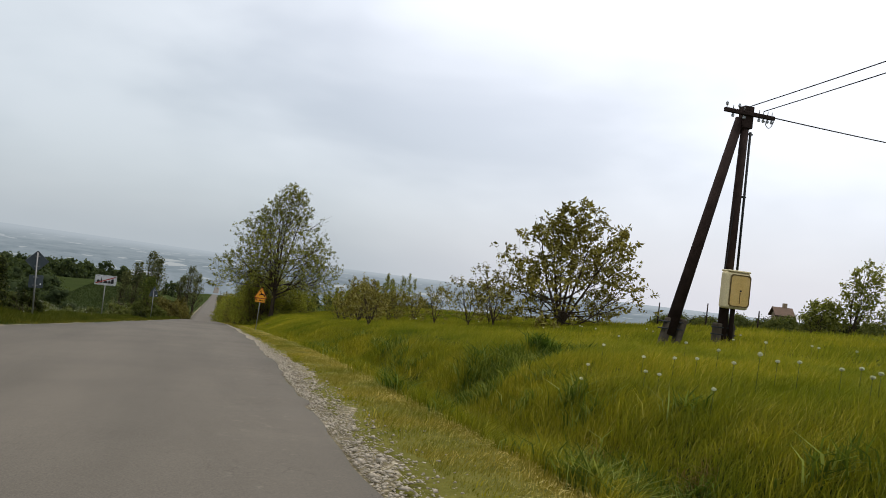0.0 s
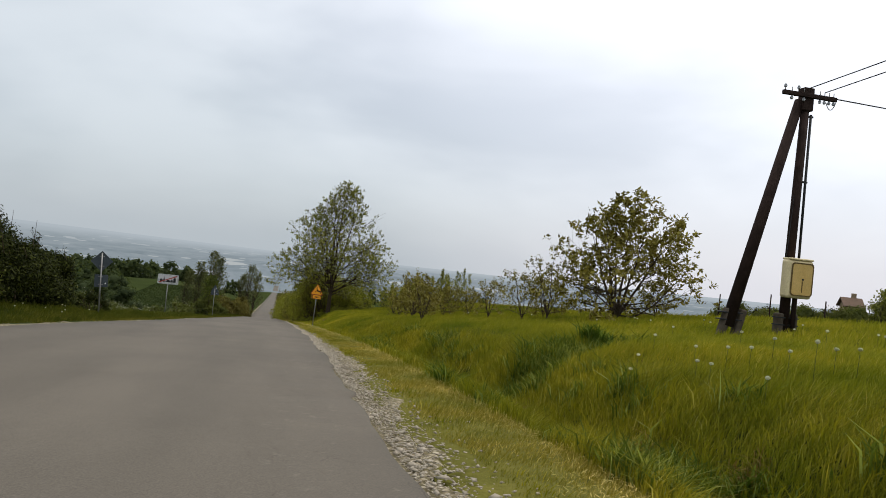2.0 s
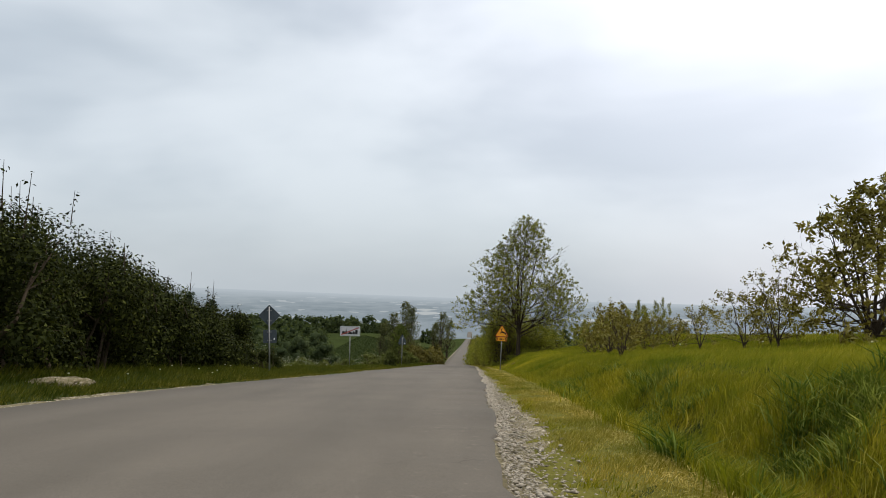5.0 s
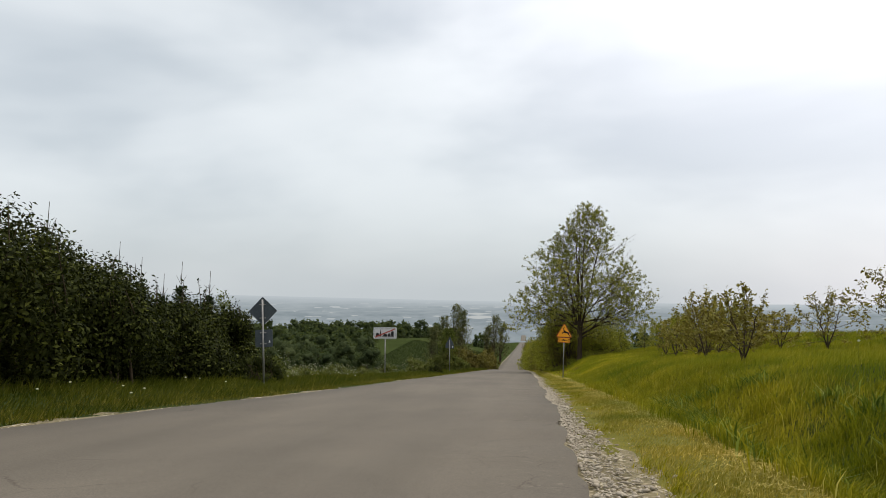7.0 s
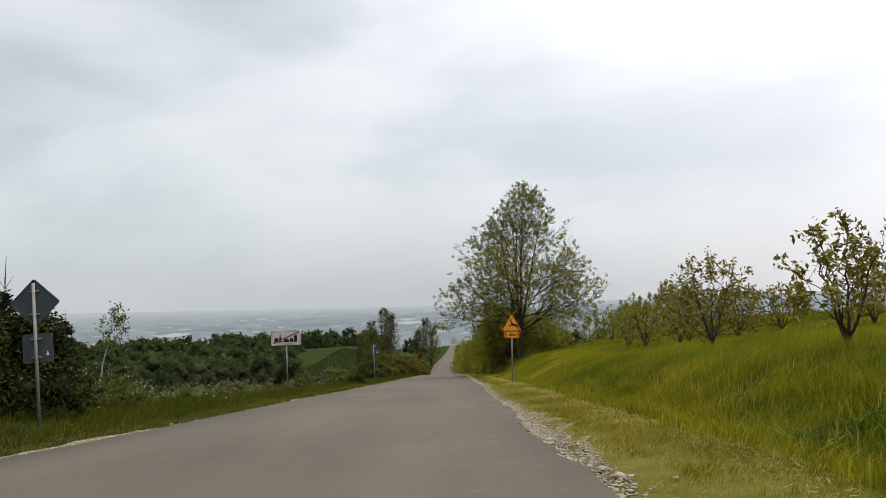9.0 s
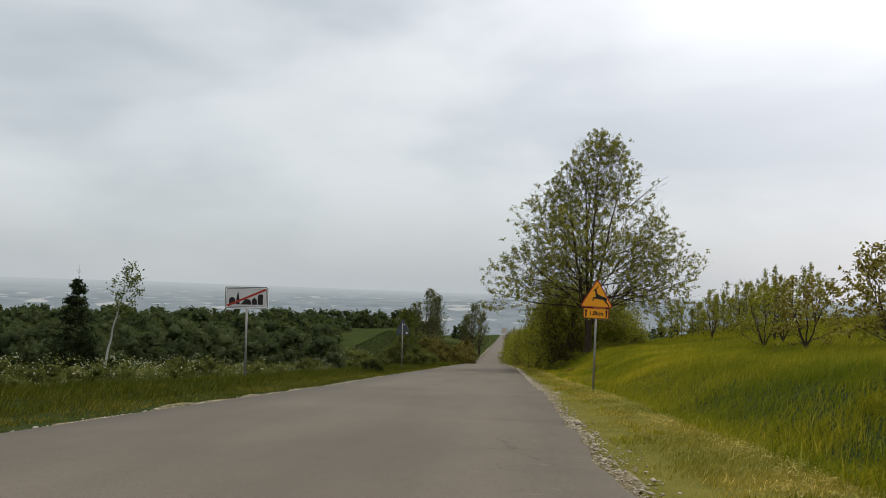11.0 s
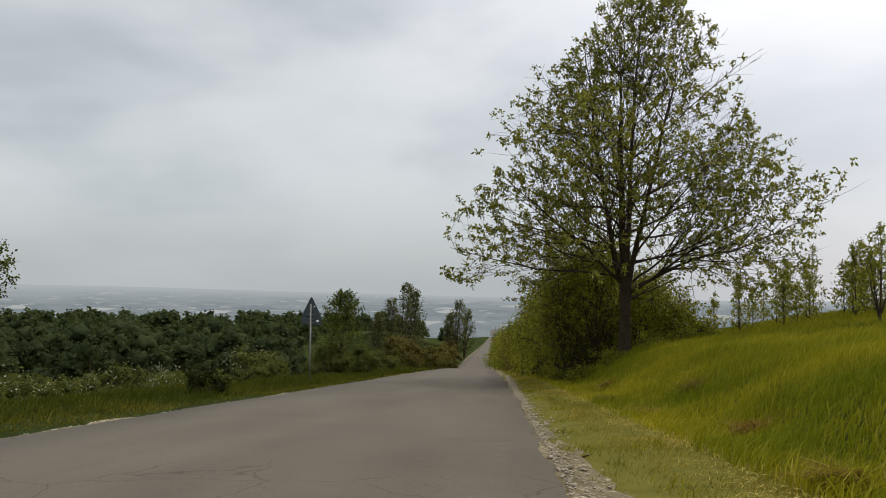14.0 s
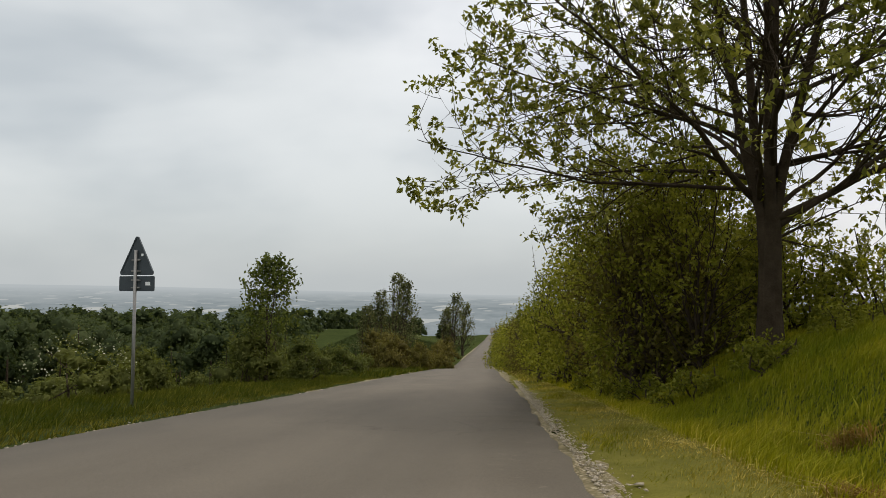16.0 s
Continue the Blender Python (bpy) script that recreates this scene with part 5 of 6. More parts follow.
for k, (x, y, a, b, h) in enumerate(thicket):
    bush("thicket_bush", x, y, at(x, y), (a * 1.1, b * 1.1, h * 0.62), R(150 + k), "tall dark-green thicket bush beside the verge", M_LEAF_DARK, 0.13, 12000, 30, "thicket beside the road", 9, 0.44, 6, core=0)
for k, (x, y, h, w) in enumerate(((-19.4, 54.6, 5.6, 1.6), (-16.5, 41.9, 5.4, 1.5), (-15.9, 42.6, 4.8, 1.3), (-15.2, 43.2, 4.1, 1.2), (-14.4, 43.2, 4.5, 1.3), (-13.4, 43.8, 4.1, 1.2), (-17.6, 44.5, 5.2, 1.4), (-14.0, 33.5, 4.6, 1.1))):
    spruce("spruce", x, y, at(x, y), h, w, R(180 + k), "young dark-green spruce with a bare leading shoot", 1.0, "spruces in the thicket")
tree("thicket_tree", -12.4, 21.4, at(-12.4, 21.4), R(188), "small dark-leaved tree standing out of the thicket", "tree", M_LEAF_DARKER, 0.12, 14, 0.10, crown=((0.0, 0, 4.6), (1.5, 1.5, 2.6)), leaders=3, first=0.3, limbs=11, angle=0.8,
     trunk_r=0.09, kids=(6,), lift=0.08)
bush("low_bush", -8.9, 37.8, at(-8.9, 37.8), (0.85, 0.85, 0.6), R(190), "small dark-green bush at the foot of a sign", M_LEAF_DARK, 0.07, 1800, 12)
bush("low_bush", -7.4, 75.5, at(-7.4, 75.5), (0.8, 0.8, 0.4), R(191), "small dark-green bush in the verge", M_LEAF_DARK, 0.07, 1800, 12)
elders = ((-12.2, 47.0, 1.4), (-13.4, 51.5, 1.3), (-15.2, 55.5, 1.5), (-13.0, 59.0, 1.2), (-15.7, 60.0, 1.7), (-13.6, 64.0, 1.4), (-16.2, 66.0, 1.7), (-14.2, 69.5, 1.5), (-17.5, 71.0, 1.8), (-13.2, 75.0, 1.3), (-15.8, 78.0, 1.6), (-12.2, 81.0, 1.1),
          (-17.2, 85.0, 1.5), (-14.0, 88.0, 1.3), (-11.5, 91.5, 1.6), (-20.0, 62.0, 1.6), (-21.0, 74.0, 1.5), (-21.5, 88.0, 1.3))
for k, (x, y, h) in enumerate(elders):
    ob = bush("blossoming_shrub", x, y, at(x, y), (1.7, 1.7, h * 0.72), R(200 + k), "low green shrub dotted with white blossom", M_SCRUB, 0.11, 2200, 18, "blossoming shrubs by the verge", 7, 0.42, 3)
    r = R(300 + k)
    n = 90
    d = r.normal(0, 1, (n, 3))
    d /= np.linalg.norm(d, axis=1, keepdims=True)
    d[:, 2] = np.abs(d[:, 2])
    p = d * np.array([1.6, 1.6, h * 0.74]) * r.uniform(0.8, 1.05, (n, 1)) + np.array([0, 0, h * 0.5])
    v, f = leaf_quads(np.repeat(p, 2, 0) + r.normal(0, 0.05, (n * 2, 3)), 0.055, r, -0.3, narrow=0.9)
    put("blossom", mesh_np("blossom", v, f), M_BLOSSOM, "white blossom", parent=ob)
spruce("spruce", -55.0, 127.0, at(-55.0, 127.0), 15.4, 4.6, R(230), "tall dark-green spruce behind the shrubs", 1.3)
tree("birch_tree", -48.6, 122.0, at(-48.6, 122.0), R(231), "white-stemmed birch bent by the wind", "tree", M_LEAF_DARKER, 0.34, 10, 0.34, bark=M_BIRCH, crown=((0.0, 0, 11.4), (2.2, 2.2, 4.2)), leaders=1, first=0.55, limbs=12, angle=0.9, trunk_r=0.2,
     kids=(5,), lift=0.05, wind=(0.06, 0), sway=3.4, keep=0.7)
tree("verge_tree", -9.1, 100.5, at(-9.1, 100.5), R(232), "small leafy tree standing over shrubs by the verge", "tree", M_LEAF_DARKER, 0.16, 12, 0.16, crown=((0.2, 0, 2.9), (1.3, 1.3, 2.1)), leaders=3, first=0.2, limbs=11, angle=0.7, trunk_r=0.06, kids=(6,), lift=0.1)
left_bushes = ((-9.8, 100.5, 1.5, 2.6), (-8.4, 104.0, 1.3, 2.2), (-11.0, 106.0, 1.6, 2.6), (-8.8, 113.0, 1.5, 1.9), (-12.0, 96.0, 1.6, 2.0), (-9.2, 121.0, 1.7, 1.6))
for k, (x, y, a, h) in enumerate(left_bushes):
    bush("verge_bush", x, y, at(x, y), (a, a, h * 0.58), R(240 + k), "mixed green bush beside the verge", M_SCRUB, 0.12, 3600, 18, "bushes by the verge", 7, 0.42, 5)
reds = ((-10.4, 138.0, 2.4, 3.6), (-12.4, 143.5, 2.6, 5.0), (-9.6, 147.0, 2.0, 3.0), (-9.2, 158.0, 2.4, 2.6), (-10.0, 172.0, 2.8, 3.0), (-10.6, 190.0, 3.2, 3.4), (-11.5, 212.0, 3.6, 4.4), (-13.0, 238.0, 4.5, 6.0))
for k, (x, y, a, h) in enumerate(reds):
    x += 1.5
    bush("reddish_bush", x, y, at(x, y), (a, a, h * 0.57), R(260 + k), "reddish-brown budding bush by the road", M_LEAF_RED, 0.2, 2600, 18, "reddish bushes by the road", 7, 0.42, 4)
for k, (x, y, h, w, n) in enumerate(((-18.6, 206.0, 17.5, 3.6, 1), (-21.8, 208.0, 15.5, 3.8, 1), (-25.0, 211.0, 13.0, 3.6, 1), (-16.6, 203.0, 15.5, 3.0, 1), (-10.2, 246.0, 14.5, 3.2, 1), (-8.3, 252.0, 12.5, 3.0, 1), (-12.5, 249.0, 11.5, 3.0, 1))):
    tree("poplar", x, y, at(x, y), R(280 + k), "tall narrow poplar in thin grey-green leaf", "tree", M_POPLAR, 0.40, 7, 0.30, keep=0.5, group="poplars beside the far road", sides=5,
         crown=((0, 0, h * 0.42), (w, w, h * 0.6)), leaders=2, first=0.05, limbs=18, angle=0.5, trunk_r=0.25, kids=(6,), bend=0.07, lift=0.12, wind=(0.06, 0), taper=(1.2, 0.75), sway=0.8, vary=0.5)
for k, (x, y, h) in enumerate(((49.4, 50.0, 7.0), (52.4, 49.0, 5.0), (46.9, 51.5, 3.8))):
    tree("windblown_willow", x, y, at(x, y), R(290 + k), "willow with feathery branches bent by the wind", "tree", M_LEAF, 0.26, 10, 0.20, keep=0.7, group="willows on the skyline",
         crown=((0.5, 0, h * 0.5), (1.9, 1.7, h * 0.54)), leaders=5, first=0.14, limbs=8, angle=0.5, low_angle=0.9, trunk_r=0.1, kids=(6,), lift=0.05, wind=(0.12, 0), lean=(0.8, 0, 0.2), vary=0.5, spread=0.55, fork=0.1, sway=0.8)
for k in range(22):
    x, y = 43.6 + 1.06 * k + 1.2 * math.sin(k * 2.1), 68.4 - 0.36 * k + 1.5 * math.sin(k * 1.7)
    h = 0.95 * (1.9 + 0.10 * k) + 0.3 * math.sin(k * 3.3)
    bush("skyline_bush", x, y, at(x, y), (1.5, 1.3, h * 0.6), R(310 + k), "low green hedge bush on the skyline", M_LEAF_DARK if k % 4 == 1 else M_SCRUB, 0.22, 2600, 20, "hedge on the skyline", 5, 0.6, 2)


def woodland(name, spots, rng, label, mat, size=1.1, per=240):
    """Many tree crowns far off as one mass of leaf clumps on stems."""
    V, F, base, segs = [], [], 0, []
    for x, y, h, w in spots:
        z = at(x, y)
        h = (-3.4 - 0.0235 * y - z) * rng.uniform(0.55, 1.0) if h == 1.0 else h
        L = lumps(rng, np.array([w, w, h * 0.46]), 18, 0.46)
        L[:, 2] = h * 0.05 + (L[:, 2] - L[:, 2].min()) * (h * 0.85 / np.ptp(L[:, 2]))
        pick = rng.integers(0, len(L), per)
        d = rng.normal(0, 1, (per, 3))
        d /= np.linalg.norm(d, axis=1, keepdims=True)
        p = L[pick, :3] + d * L[pick, 3:4] * rng.uniform(0.45, 1.15, (per, 1)) + np.array([x, y, z])
        v, f = leaf_quads(p, size, rng, 0.1, narrow=0.8, face=d + np.array([0, 0, 0.5]))
        v, f = with_cores(v, f, L + np.array([x, y, z, 0]), 0.5, rng)
        V.append(v)
        F.append(f + base)
        base += len(v)
        segs.append((x, y, z - 0.3, x, y, z + h * 0.6, 0.2, 0.08))
    ob = put(name, mesh_np(name, np.concatenate(V), np.concatenate(F)), mat, label, "trees", kind="stuff")
    v, f = sticks(segs, 5)
    put("stems", mesh_np("stems", v, f), M_BARK, parent=ob)
    return ob


r = R(400)
woodland("near_woods", [(x, y, 1.0, w) for x, y, w in zip(r.uniform(-130, -26, 190), r.uniform(140, 230, 190), r.uniform(3.2, 5, 190)) if x < -0.205 * (y - 25) - 3], r, "dark mixed wood in the dip beside the road", M_WOODS, 0.36, 1500)
woodland("hillside_scrub", [(x, y, h, w) for x, y, h, w in zip(r.uniform(-75, -22, 170), r.uniform(72, 140, 170), r.uniform(1.2, 3.0, 170), r.uniform(1.4, 2.4, 170)) if x < -0.205 * (y - 25) - 3], r, "green scrub on the slope below the verge", M_SCRUB, 0.18, 900)
woodland("valley_woods", [(r.uniform(-420, -75), r.uniform(300, 580), 1.0, r.uniform(6, 9)) for _ in range(260)], r, "dark wood across the valley", M_WOODS, 1.7, 320)
woodland("far_tree_line", [(r.uniform(-160, -20), r.uniform(520, 560), r.uniform(8, 12), r.uniform(4, 6)) for _ in range(40)] + [(r.uniform(40, 400), r.uniform(380, 620), r.uniform(8, 12), r.uniform(4, 6)) for _ in range(60)], r, "line of trees along far fields", M_WOODS, 1.8, 180)


# ---- a farmhouse roof behind the field ----
def farmhouse(name, x, y, w, d, eaves, ridge, turn, label):
    ob = thing(name, x, y, at(x, y), label, "house", turn=turn)
    part("wall", box(bmesh.new(), (0, 0, eaves / 2 - 0.5), (w, d, eaves + 1), 0.02), M_WALL, ob)
    bm = bmesh.new()
    for s in (-1, 1):
        e0, e1 = Vector((0, s * (d / 2 + 0.45), eaves - 0.3)), Vector((0, 0, ridge))
        n = Vector((0, s * (ridge - eaves), d / 2)).normalized() * 0.16
        q = [Vector((sx * (w / 2 + 0.4), 0, 0)) for sx in (-1, 1)]
        vs = [bm.verts.new(p) for p in (q[0] + e0, q[1] + e0, q[1] + e1, q[0] + e1, q[0] + e0 + n, q[1] + e0 + n, q[1] + e1 + n, q[0] + e1 + n)]
        for f in ((0, 1, 2, 3), (7, 6, 5, 4), (0, 4, 5, 1), (1, 5, 6, 2), (2, 6, 7, 3), (3, 7, 4, 0)):
            bm.faces.new([vs[i] for i in f])
    bmesh.ops.recalc_face_normals(bm, faces=bm.faces[:])
    roof = part("roof", bm, M_ROOF, ob, "brown tiled gable roof")
    part("chimney", box(bmesh.new(), (w * 0.2, 0.3, ridge + 0.2), (0.6, 0.6, 1.2), 0.03), M_WALL, roof)
    for sx in (-0.28, 0.25):
        win = part("window", box(bmesh.new(), (sx * w, -d / 2 - 0.01, eaves * 0.55), (1.1, 0.08, 1.2), 0.02), M_WHITE, ob)
        part("pane", box(bmesh.new(), (sx * w, -d / 2 - 0.055, eaves * 0.55), (0.9, 0.02, 1.0)), M_DARKPANE, win)
    for s in (-1, 1):
        bm = bmesh.new()
        vs = [bm.verts.new(p) for p in ((s * w / 2, -d / 2, eaves - 0.05), (s * w / 2, d / 2, eaves - 0.05), (s * w / 2, 0, ridge - 0.05), (s * (w / 2 - 0.2), -d / 2, eaves - 0.05), (s * (w / 2 - 0.2), d / 2, eaves - 0.05), (s * (w / 2 - 0.2), 0, ridge - 0.05))]
        for f in ((0, 1, 2), (5, 4, 3), (0, 3, 4, 1), (1, 4, 5, 2), (2, 5, 3, 0)):
            bm.faces.new([vs[i] for i in f])
        bmesh.ops.recalc_face_normals(bm, faces=bm.faces[:])
        part("gable", bm, M_WALL, ob)


HX, HY = 84.0, 98.4
farmhouse("farmhouse", HX, HY, 2.2, 3.0, 1.75 - at(HX, HY), 2.75 - at(HX, HY), -25, "small ochre farmhouse with a dark brown gable roof")
for k, (x, y) in enumerate(((41.5, 66.0), (46.0, 64.5), (50.5, 62.5), (55.0, 60.5))):
    ob = thing("fence_post", x, y, at(x, y), "thin weathered wooden fence post on the skyline", "fence post", "fence posts on the skyline")
    part("post", tube(bmesh.new(), (0, 0, -0.2), (0.04, 0, 2.9 + 0.3 * (k % 2)), 0.07, 0.06, 8), M_WOOD, ob)

# ---- grass, gravel and flowers ----
def scatter(n, x0, x1, y0, y1, rng, power=1.0):
    u = rng.uniform(0, 1, n) ** power
    y = rng.uniform(y0, y1, n)
    return np.column_stack([x0 + (x1 - x0) * u + road_shift(y), y])


def sward(name, groups, mat, label, rng):
    V, F, base = [], [], 0
    for xy, tall, width, lean, *simple in groups:
        u = xy[:, 0] - road_shift(xy[:, 1])
        xy = xy[(u > ROAD_RIGHT + 0.1) | (u < left_edge(xy[:, 1]) - 0.38 - 0.25 * np.abs(np.sin(xy[:, 1] * 0.7) * np.sin(xy[:, 1] * 0.23)))]
        v, f = blades(xy, tall, rng, width, lean, simple=bool(simple))
        V.append(v)
        F.append(f + base)
        base += len(v)
    return put(name, mesh_np(name, np.concatenate(V), np.concatenate(F)), mat, label, "grass", kind="stuff")


r = R(500)
W = (0.22, -0.02)
ramp_out = lambda xy, y0, y1: xy[r.uniform(y0, y1, len(xy)) > xy[:, 1]]
ramp_in = lambda xy, y0, y1: xy[r.uniform(y0, y1, len(xy)) < xy[:, 1]]
near = lambda xy: xy[:, 0] - 3.9 - 0.32 * np.maximum(xy[:, 1] - 3, 0) + 0.5 * np.sin(xy[:, 1] * 0.9) + r.normal(0, 0.5, len(xy)) > 0
pole_side = scatter(80000, 3.3, 10.0, 2, 19, r)
sward("pole_meadow", [(pole_side[near(pole_side)], 0.25, 0.006, W), (scatter(26000, 9.5, 22.0, 2, 34, r), 0.26, 0.012, W, 1)], M_GRASS_PALE, "yellow-green meadow grass round the pole", r)
sward("bank_grass", [(scatter(130000, 2.35, 8.0, 60, 112, r), 0.25, 0.0065, W)], M_GRASS_PALE, "yellow-green grass on the bank below the tree", r)
sward("field_grass", [(ramp_in(scatter(100000, 2.5, 5.6, 14, 105, r), 14, 40), 0.22, 0.0055, W), (scatter(120000, 4.8, 10.0, 0, 100, r), 0.25, 0.005, W), (scatter(100000, 9.5, 20.0, 0, 110, r), 0.24, 0.012, W, 1),
                      (scatter(40000, 19, 60, 0, 110, r), 0.30, 0.025, W, 1), (scatter(46000, 4.0, 9.0, 3, 17, r), 0.27, 0.0045, W)], M_GRASS, "tall green meadow grass leaning in the wind", r)
tufts = ramp_out(scatter(330, 2.5, 4.6, 1, 48, r), 30, 48)
tn = np.repeat(tufts, 60, 0) + r.normal(0, 0.16, (len(tufts) * 60, 2))
sward("ditch_grass", [(ramp_out(scatter(60000, 2.45, 5.2, 0, 46, r), 20, 46), 0.27, 0.006, W), (tn, 0.36, 0.007, (-0.1, -0.2)), (scatter(26000, 2.45, 5.0, 2, 16, r), 0.32, 0.005, W)], M_GRASS_DARK, "rank dark-green grass in the ditch", r)
y = np.concatenate([r.uniform(1, 45, 120000), r.uniform(45, 105, 80000)])
k = r.uniform(0, 1, len(y))
inner = ROAD_RIGHT + np.interp(y, (0, 18, 28, 105), (0.62, 0.60, 0.40, 0.30)) + 0.10 * np.sin(y * 1.3) + 0.08 * np.sin(y * 3.1)
sward("mown_grass", [(np.column_stack([inner + (2.62 - inner) * k ** 0.9, y]), 0.085, 0.006, (0.2, 0), 1), (scatter(9000, 1.3, 5, 105, 190, r), 0.2, 0.03, W, 1)],
      M_GRASS_DRY, "short mown yellow-green verge grass", r)
ty = np.concatenate([r.uniform(3, 40, 34), r.uniform(40, 100, 46)])
tx = ROAD_RIGHT + np.interp(ty, (0, 18, 28, 105), (0.70, 0.66, 0.48, 0.36)) + np.abs(r.normal(0, 0.35, len(ty)))
spots = np.repeat(np.column_stack([tx, ty]), 60, 0)
size = np.repeat(r.uniform(0.5, 1.5, len(ty)), 60)[:, None]
sward("verge_tufts", [(spots + r.normal(0, 1, spots.shape) * size * np.array([0.08, 0.16]), 0.13, 0.006, (0.15, -0.1))], M_GRASS_DARK, "darker grass tufts left standing in the mown verge", r)
sward("verge_grass", [(scatter(80000, -10.0, -6.4, 5, 112, r), 0.19, 0.010, W, 1), (scatter(50000, -20, -9, 8, 112, r), 0.30, 0.018, W, 1), (scatter(14000, -12, -4.8, 112, 200, r), 0.35, 0.04, W, 1),
                      (scatter(8000, -6.6, -5.3, 30, 112, r), 0.10, 0.008, W, 1)], M_GRASS_VERGE, "green verge grass beside the road", r)
y = r.uniform(5, 112, 60000)
sward("edge_grass", [(np.column_stack([left_edge(y) - 0.36 - 1.5 * r.uniform(0, 1, len(y)) ** 0.9, y]), 0.085, 0.008, W, 1)], M_GRASS_EDGE, "short olive grass along the far edge of the road", r)
far = scatter(60000, -70, -18, 10, 220, r)
sward("rough_pasture", [(far, 0.5, 0.05, W, 1), (scatter(30000, -60, -10, 200, 420, r), 0.7, 0.14, W, 1)], M_PASTURE, "rough green pasture falling to the valley", r)
# broad arching leaves in the ditch, and dead brown tufts between them
nx = r.uniform(2.6, 6.6, 60)
clumps = np.concatenate([np.column_stack([r.uniform(2.7, 4.8, 46), r.uniform(3, 30, 46)]), np.column_stack([nx, 12.3 + 0.36 * (nx - 2) + r.normal(0, 0.42, 60)]), np.column_stack([r.uniform(2.7, 3.7, 26), r.uniform(5.2, 8.0, 26)])])
arch = np.repeat(clumps, 80, 0) + r.normal(0, 0.13, (len(clumps) * 80, 2))
v, f = blades(arch, 0.40, r, 0.013, (-0.14, -0.20), 0.6)
put("reed_grass", mesh_np("reed_grass", v, f), M_REED, "broad-leaved pale green grass arching over the ditch", "grass", kind="stuff")
DEAD = np.array([(3.35, 6.2), (3.9, 6.0), (3.6, 7.6), (3.1, 9.5), (3.5, 11.4), (3.0, 17.5), (2.8, 62.0), (3.4, 66.0), (2.9, 69.5), (4.1, 71.5), (2.8, 74.0), (2.7, 77.5), (3.5, 79.5)])
dead = np.repeat(DEAD, 260, 0) + r.normal(0, 0.12, (13 * 260, 2))
v, f = blades(dead, 0.26, r, 0.008, (-0.3, -0.3), 0.9)
put("dead_grass", mesh_np("dead_grass", v, f), M_DEAD, "matted tufts of dead brown grass on the bank", "grass", kind="stuff")
# dry cuttings along the edge of the mown strip
n = 42000
y = r.uniform(0, 105, n)
x = 2.36 + 0.14 * np.sin(y * 0.9) + 0.1 * np.sin(y * 2.3) + r.normal(0, 0.21, n)
thin = r.uniform(0, 1, n) < 0.35 + 0.65 * (np.sin(y * 1.7) * np.sin(y * 0.37) > -0.1)
xy = np.column_stack([x, y])[thin]
p = np.column_stack([xy, ground_z(xy[:, 0], xy[:, 1]) + r.uniform(0.03, 0.09, len(xy))])
v, f = leaf_quads(p, 0.095, r, 0.0, narrow=0.07)
v = v.reshape(-1, 4, 3)
v[:, :, 2] = p[:, None, 2] + (v[:, :, 2] - p[:, None, 2]) * 0.3
put("dry_cuttings", mesh_np("dry_cuttings", v.reshape(-1, 3), f), M_STRAW, "pale dry grass cuttings beside the ditch", "straw", kind="stuff")

# loose stones of the shoulder
OCT = np.array([(1, 0, 0), (-1, 0, 0), (0, 1, 0), (0, -1, 0), (0, 0, 1), (0, 0, -1)], float)
OCF = np.array([(0, 2, 4), (2, 1, 4), (1, 3, 4), (3, 0, 4), (2, 0, 5), (1, 2, 5), (3, 1, 5), (0, 3, 5)])


def stones(name, xy, size, rng, label, mat):
    n = len(xy)
    z = np.where(np.abs(xy[:, 0]) < 99, road_z(xy[:, 1]) - 0.03, 0)
    s = size * rng.lognormal(0, 0.45, n)
    a = rng.uniform(0, 6.28, n)
    v = OCT[None] * rng.uniform(0.6, 1.3, (n, 6, 1)) * np.array([1.15, 0.8, 0.38]) + rng.normal(0, 0.17, (n, 6, 3))
    c, sn = np.cos(a)[:, None], np.sin(a)[:, None]
    v = np.stack([v[..., 0] * c - v[..., 1] * sn, v[..., 0] * sn + v[..., 1] * c, v[..., 2]], -1) * s[:, None, None] + np.column_stack([xy, z])[:, None]
    f = (np.arange(n)[:, None, None] * 6 + OCF[None]).reshape(-1, 3)
    return put(name, mesh_np(name, v.reshape(-1, 3), f), mat, label, "gravel", kind="stuff")


y = np.concatenate([r.uniform(0, 40, 12000), r.uniform(40, 110, 6000)])
stones("shoulder_stones", np.column_stack([ROAD_RIGHT + 0.04 + np.abs(r.normal(0, 1, len(y))) * np.interp(y, (0, 14, 28, 110), (0.30, 0.28, 0.17, 0.13)), y]), 0.015, r, "loose pale limestone chips along the asphalt", M_STONE)
y = r.uniform(5, 110, 2500)
stones("edge_stones", np.column_stack([left_edge(y) - 0.02 - np.abs(r.normal(0, 0.1, len(y))), y]), 0.02, r, "loose pale chips along the far edge", M_STONE)


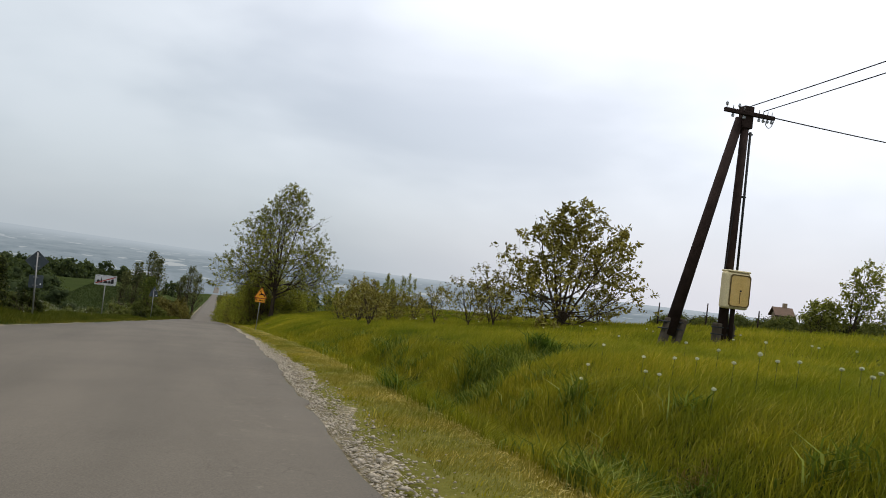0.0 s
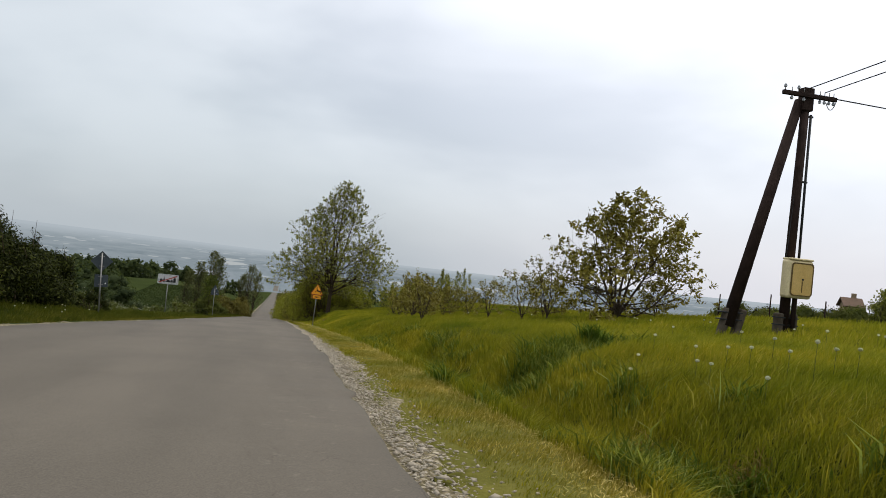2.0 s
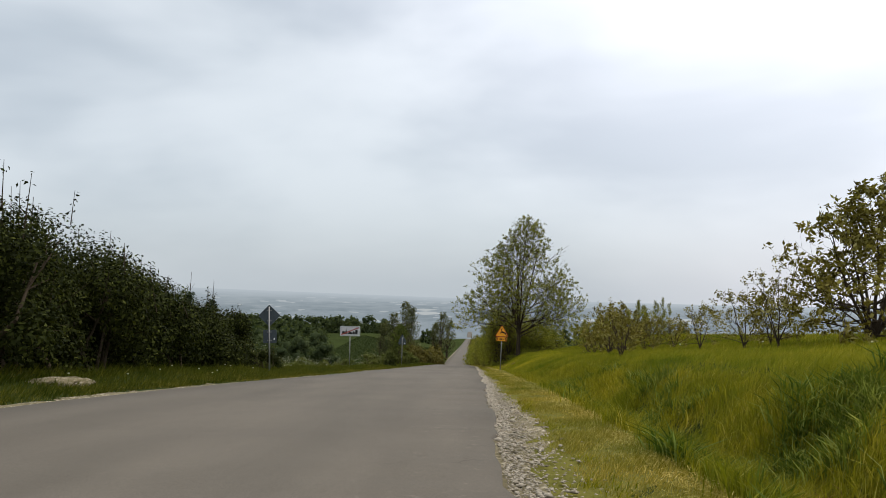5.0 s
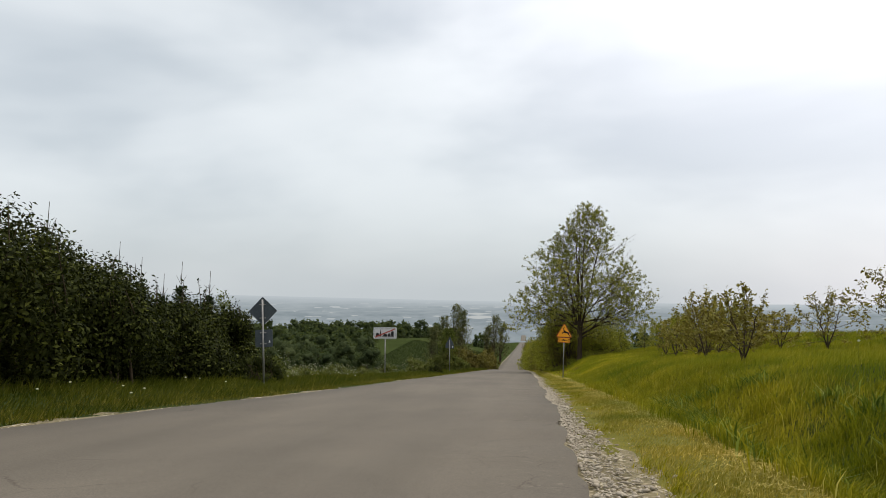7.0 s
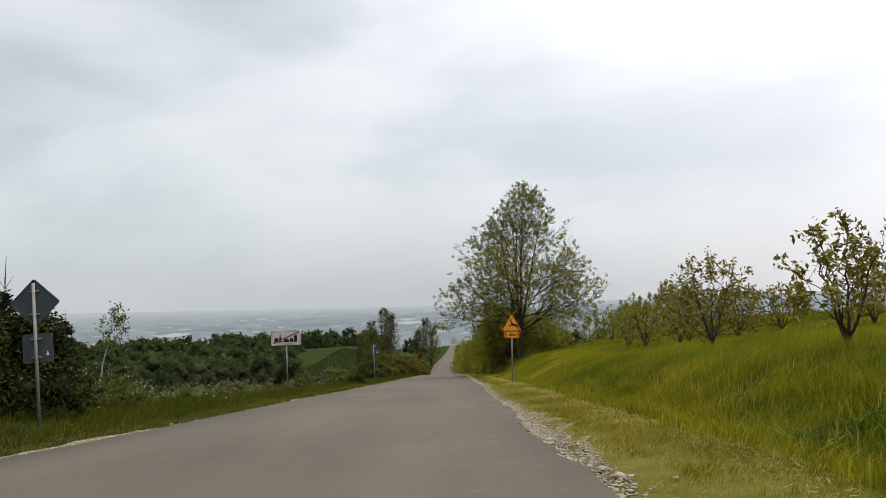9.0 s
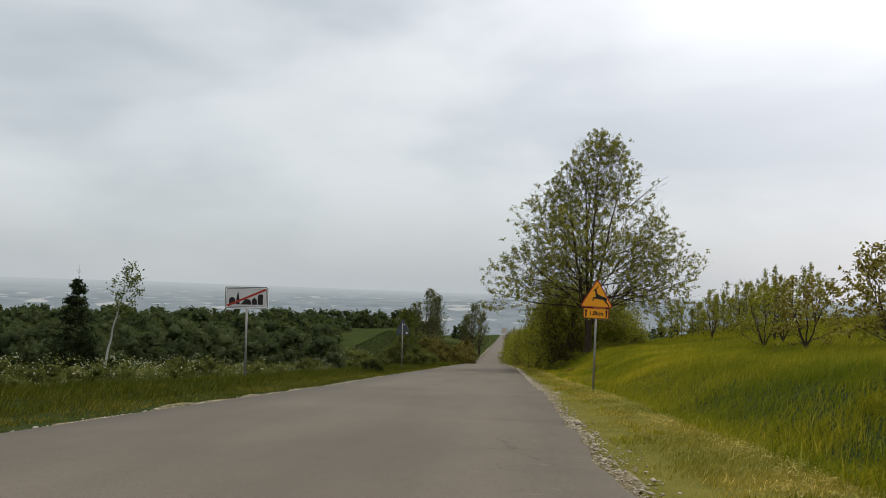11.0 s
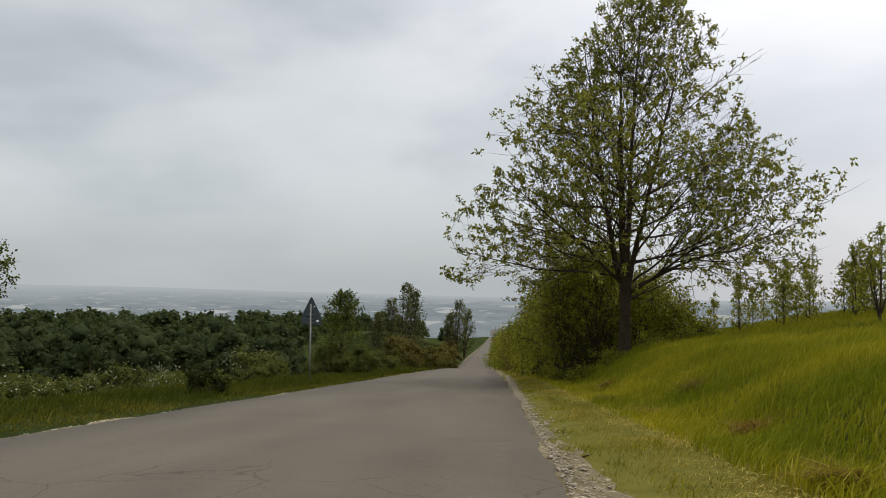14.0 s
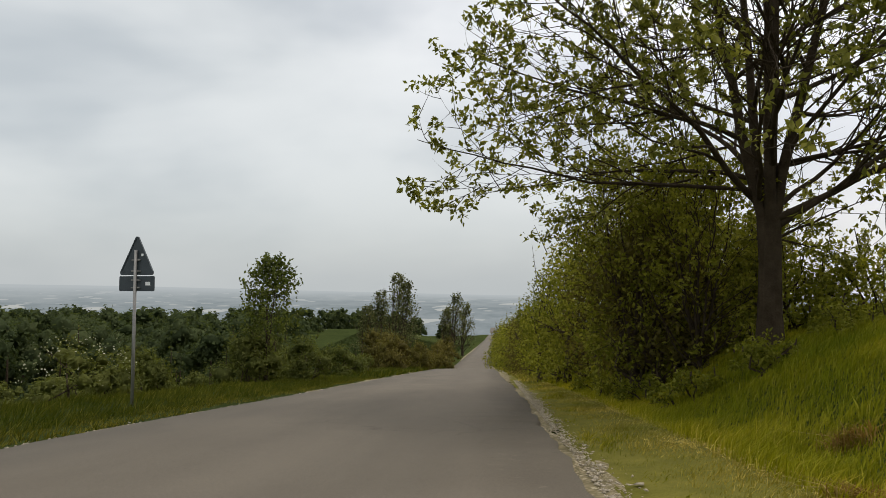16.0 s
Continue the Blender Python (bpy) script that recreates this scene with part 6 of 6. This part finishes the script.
def dandelion(x, y, tall, first=[]):
    if first:
        return copy_thing(first[0], pose(x, y, at(x, y)) @ Matrix.Diagonal((1, 1, tall / 0.5, 1)))
    ob = thing("dandelion", x, y, at(x, y), "dandelion with a round white seed head in the grass", "flower", "dandelions in the meadow")
    part("stem", tube(bmesh.new(), (0, 0, -0.02), (0.02, 0, 0.5), 0.004, 0.003, 6), M_STEM, ob, "thin green stem")
    g = R(7)
    d = g.normal(0, 1, (300, 3))
    d /= np.linalg.norm(d, axis=1, keepdims=True)
    v, f = leaf_quads(np.array([0.02, 0, 0.52]) + d * 0.018, 0.012, g, 0.0, narrow=0.9)
    put("seed_head", mesh_np("seed_head", v, f), M_FLUFF, "white fluffy seed head", parent=ob)
    first.append(ob)
    return ob


DANDELIONS = ((5.58, 7.3), (5.56, 7.72), (5.85, 7.32), (5.95, 7.08), (5.87, 6.38), (6.07, 6.32), (5.93, 5.94), (6.07, 8.72), (5.6, 11.05), (5.32, 9.36), (5.45, 8.8), (5.56, 8.46), (4.82, 10.04), (4.4, 9.4), (4.9, 8.6), (4.85, 8.2), (4.7, 6.9), (5.69, 5.81))
for x, y in DANDELIONS:
    dandelion(x, y, 0.38)
g = R(8)
for k in range(20):
    dandelion(g.uniform(6.5, 17), g.uniform(6, 30), g.uniform(0.36, 0.46))
for k in range(18):
    dandelion(g.uniform(-9, -6.9), g.uniform(18, 60), g.uniform(0.2, 0.32))


# pale heap of sand and stones on the verge
def sand_heap():
    ob = thing("sand_heap", -8.6, 20.6, at(-8.6, 20.6), "low pale heap of limestone sand on the verge", "heap")
    bm = bmesh.new()
    bmesh.ops.create_icosphere(bm, subdivisions=3, radius=1.0)
    for v in bm.verts:
        k = 1 + 0.40 * noise.noise(v.co * 2.1) + 0.22 * noise.noise(v.co * 6)
        v.co = Vector((v.co.x * 0.72 * k, v.co.y * 0.45 * k, max(v.co.z, -0.2) * 0.15 * k + 0.02 + 0.04 * noise.noise(v.co * 4.3)))
    for f in bm.faces:
        f.smooth = True
    part("heap", bm, M_GRAVEL, ob)


sand_heap()
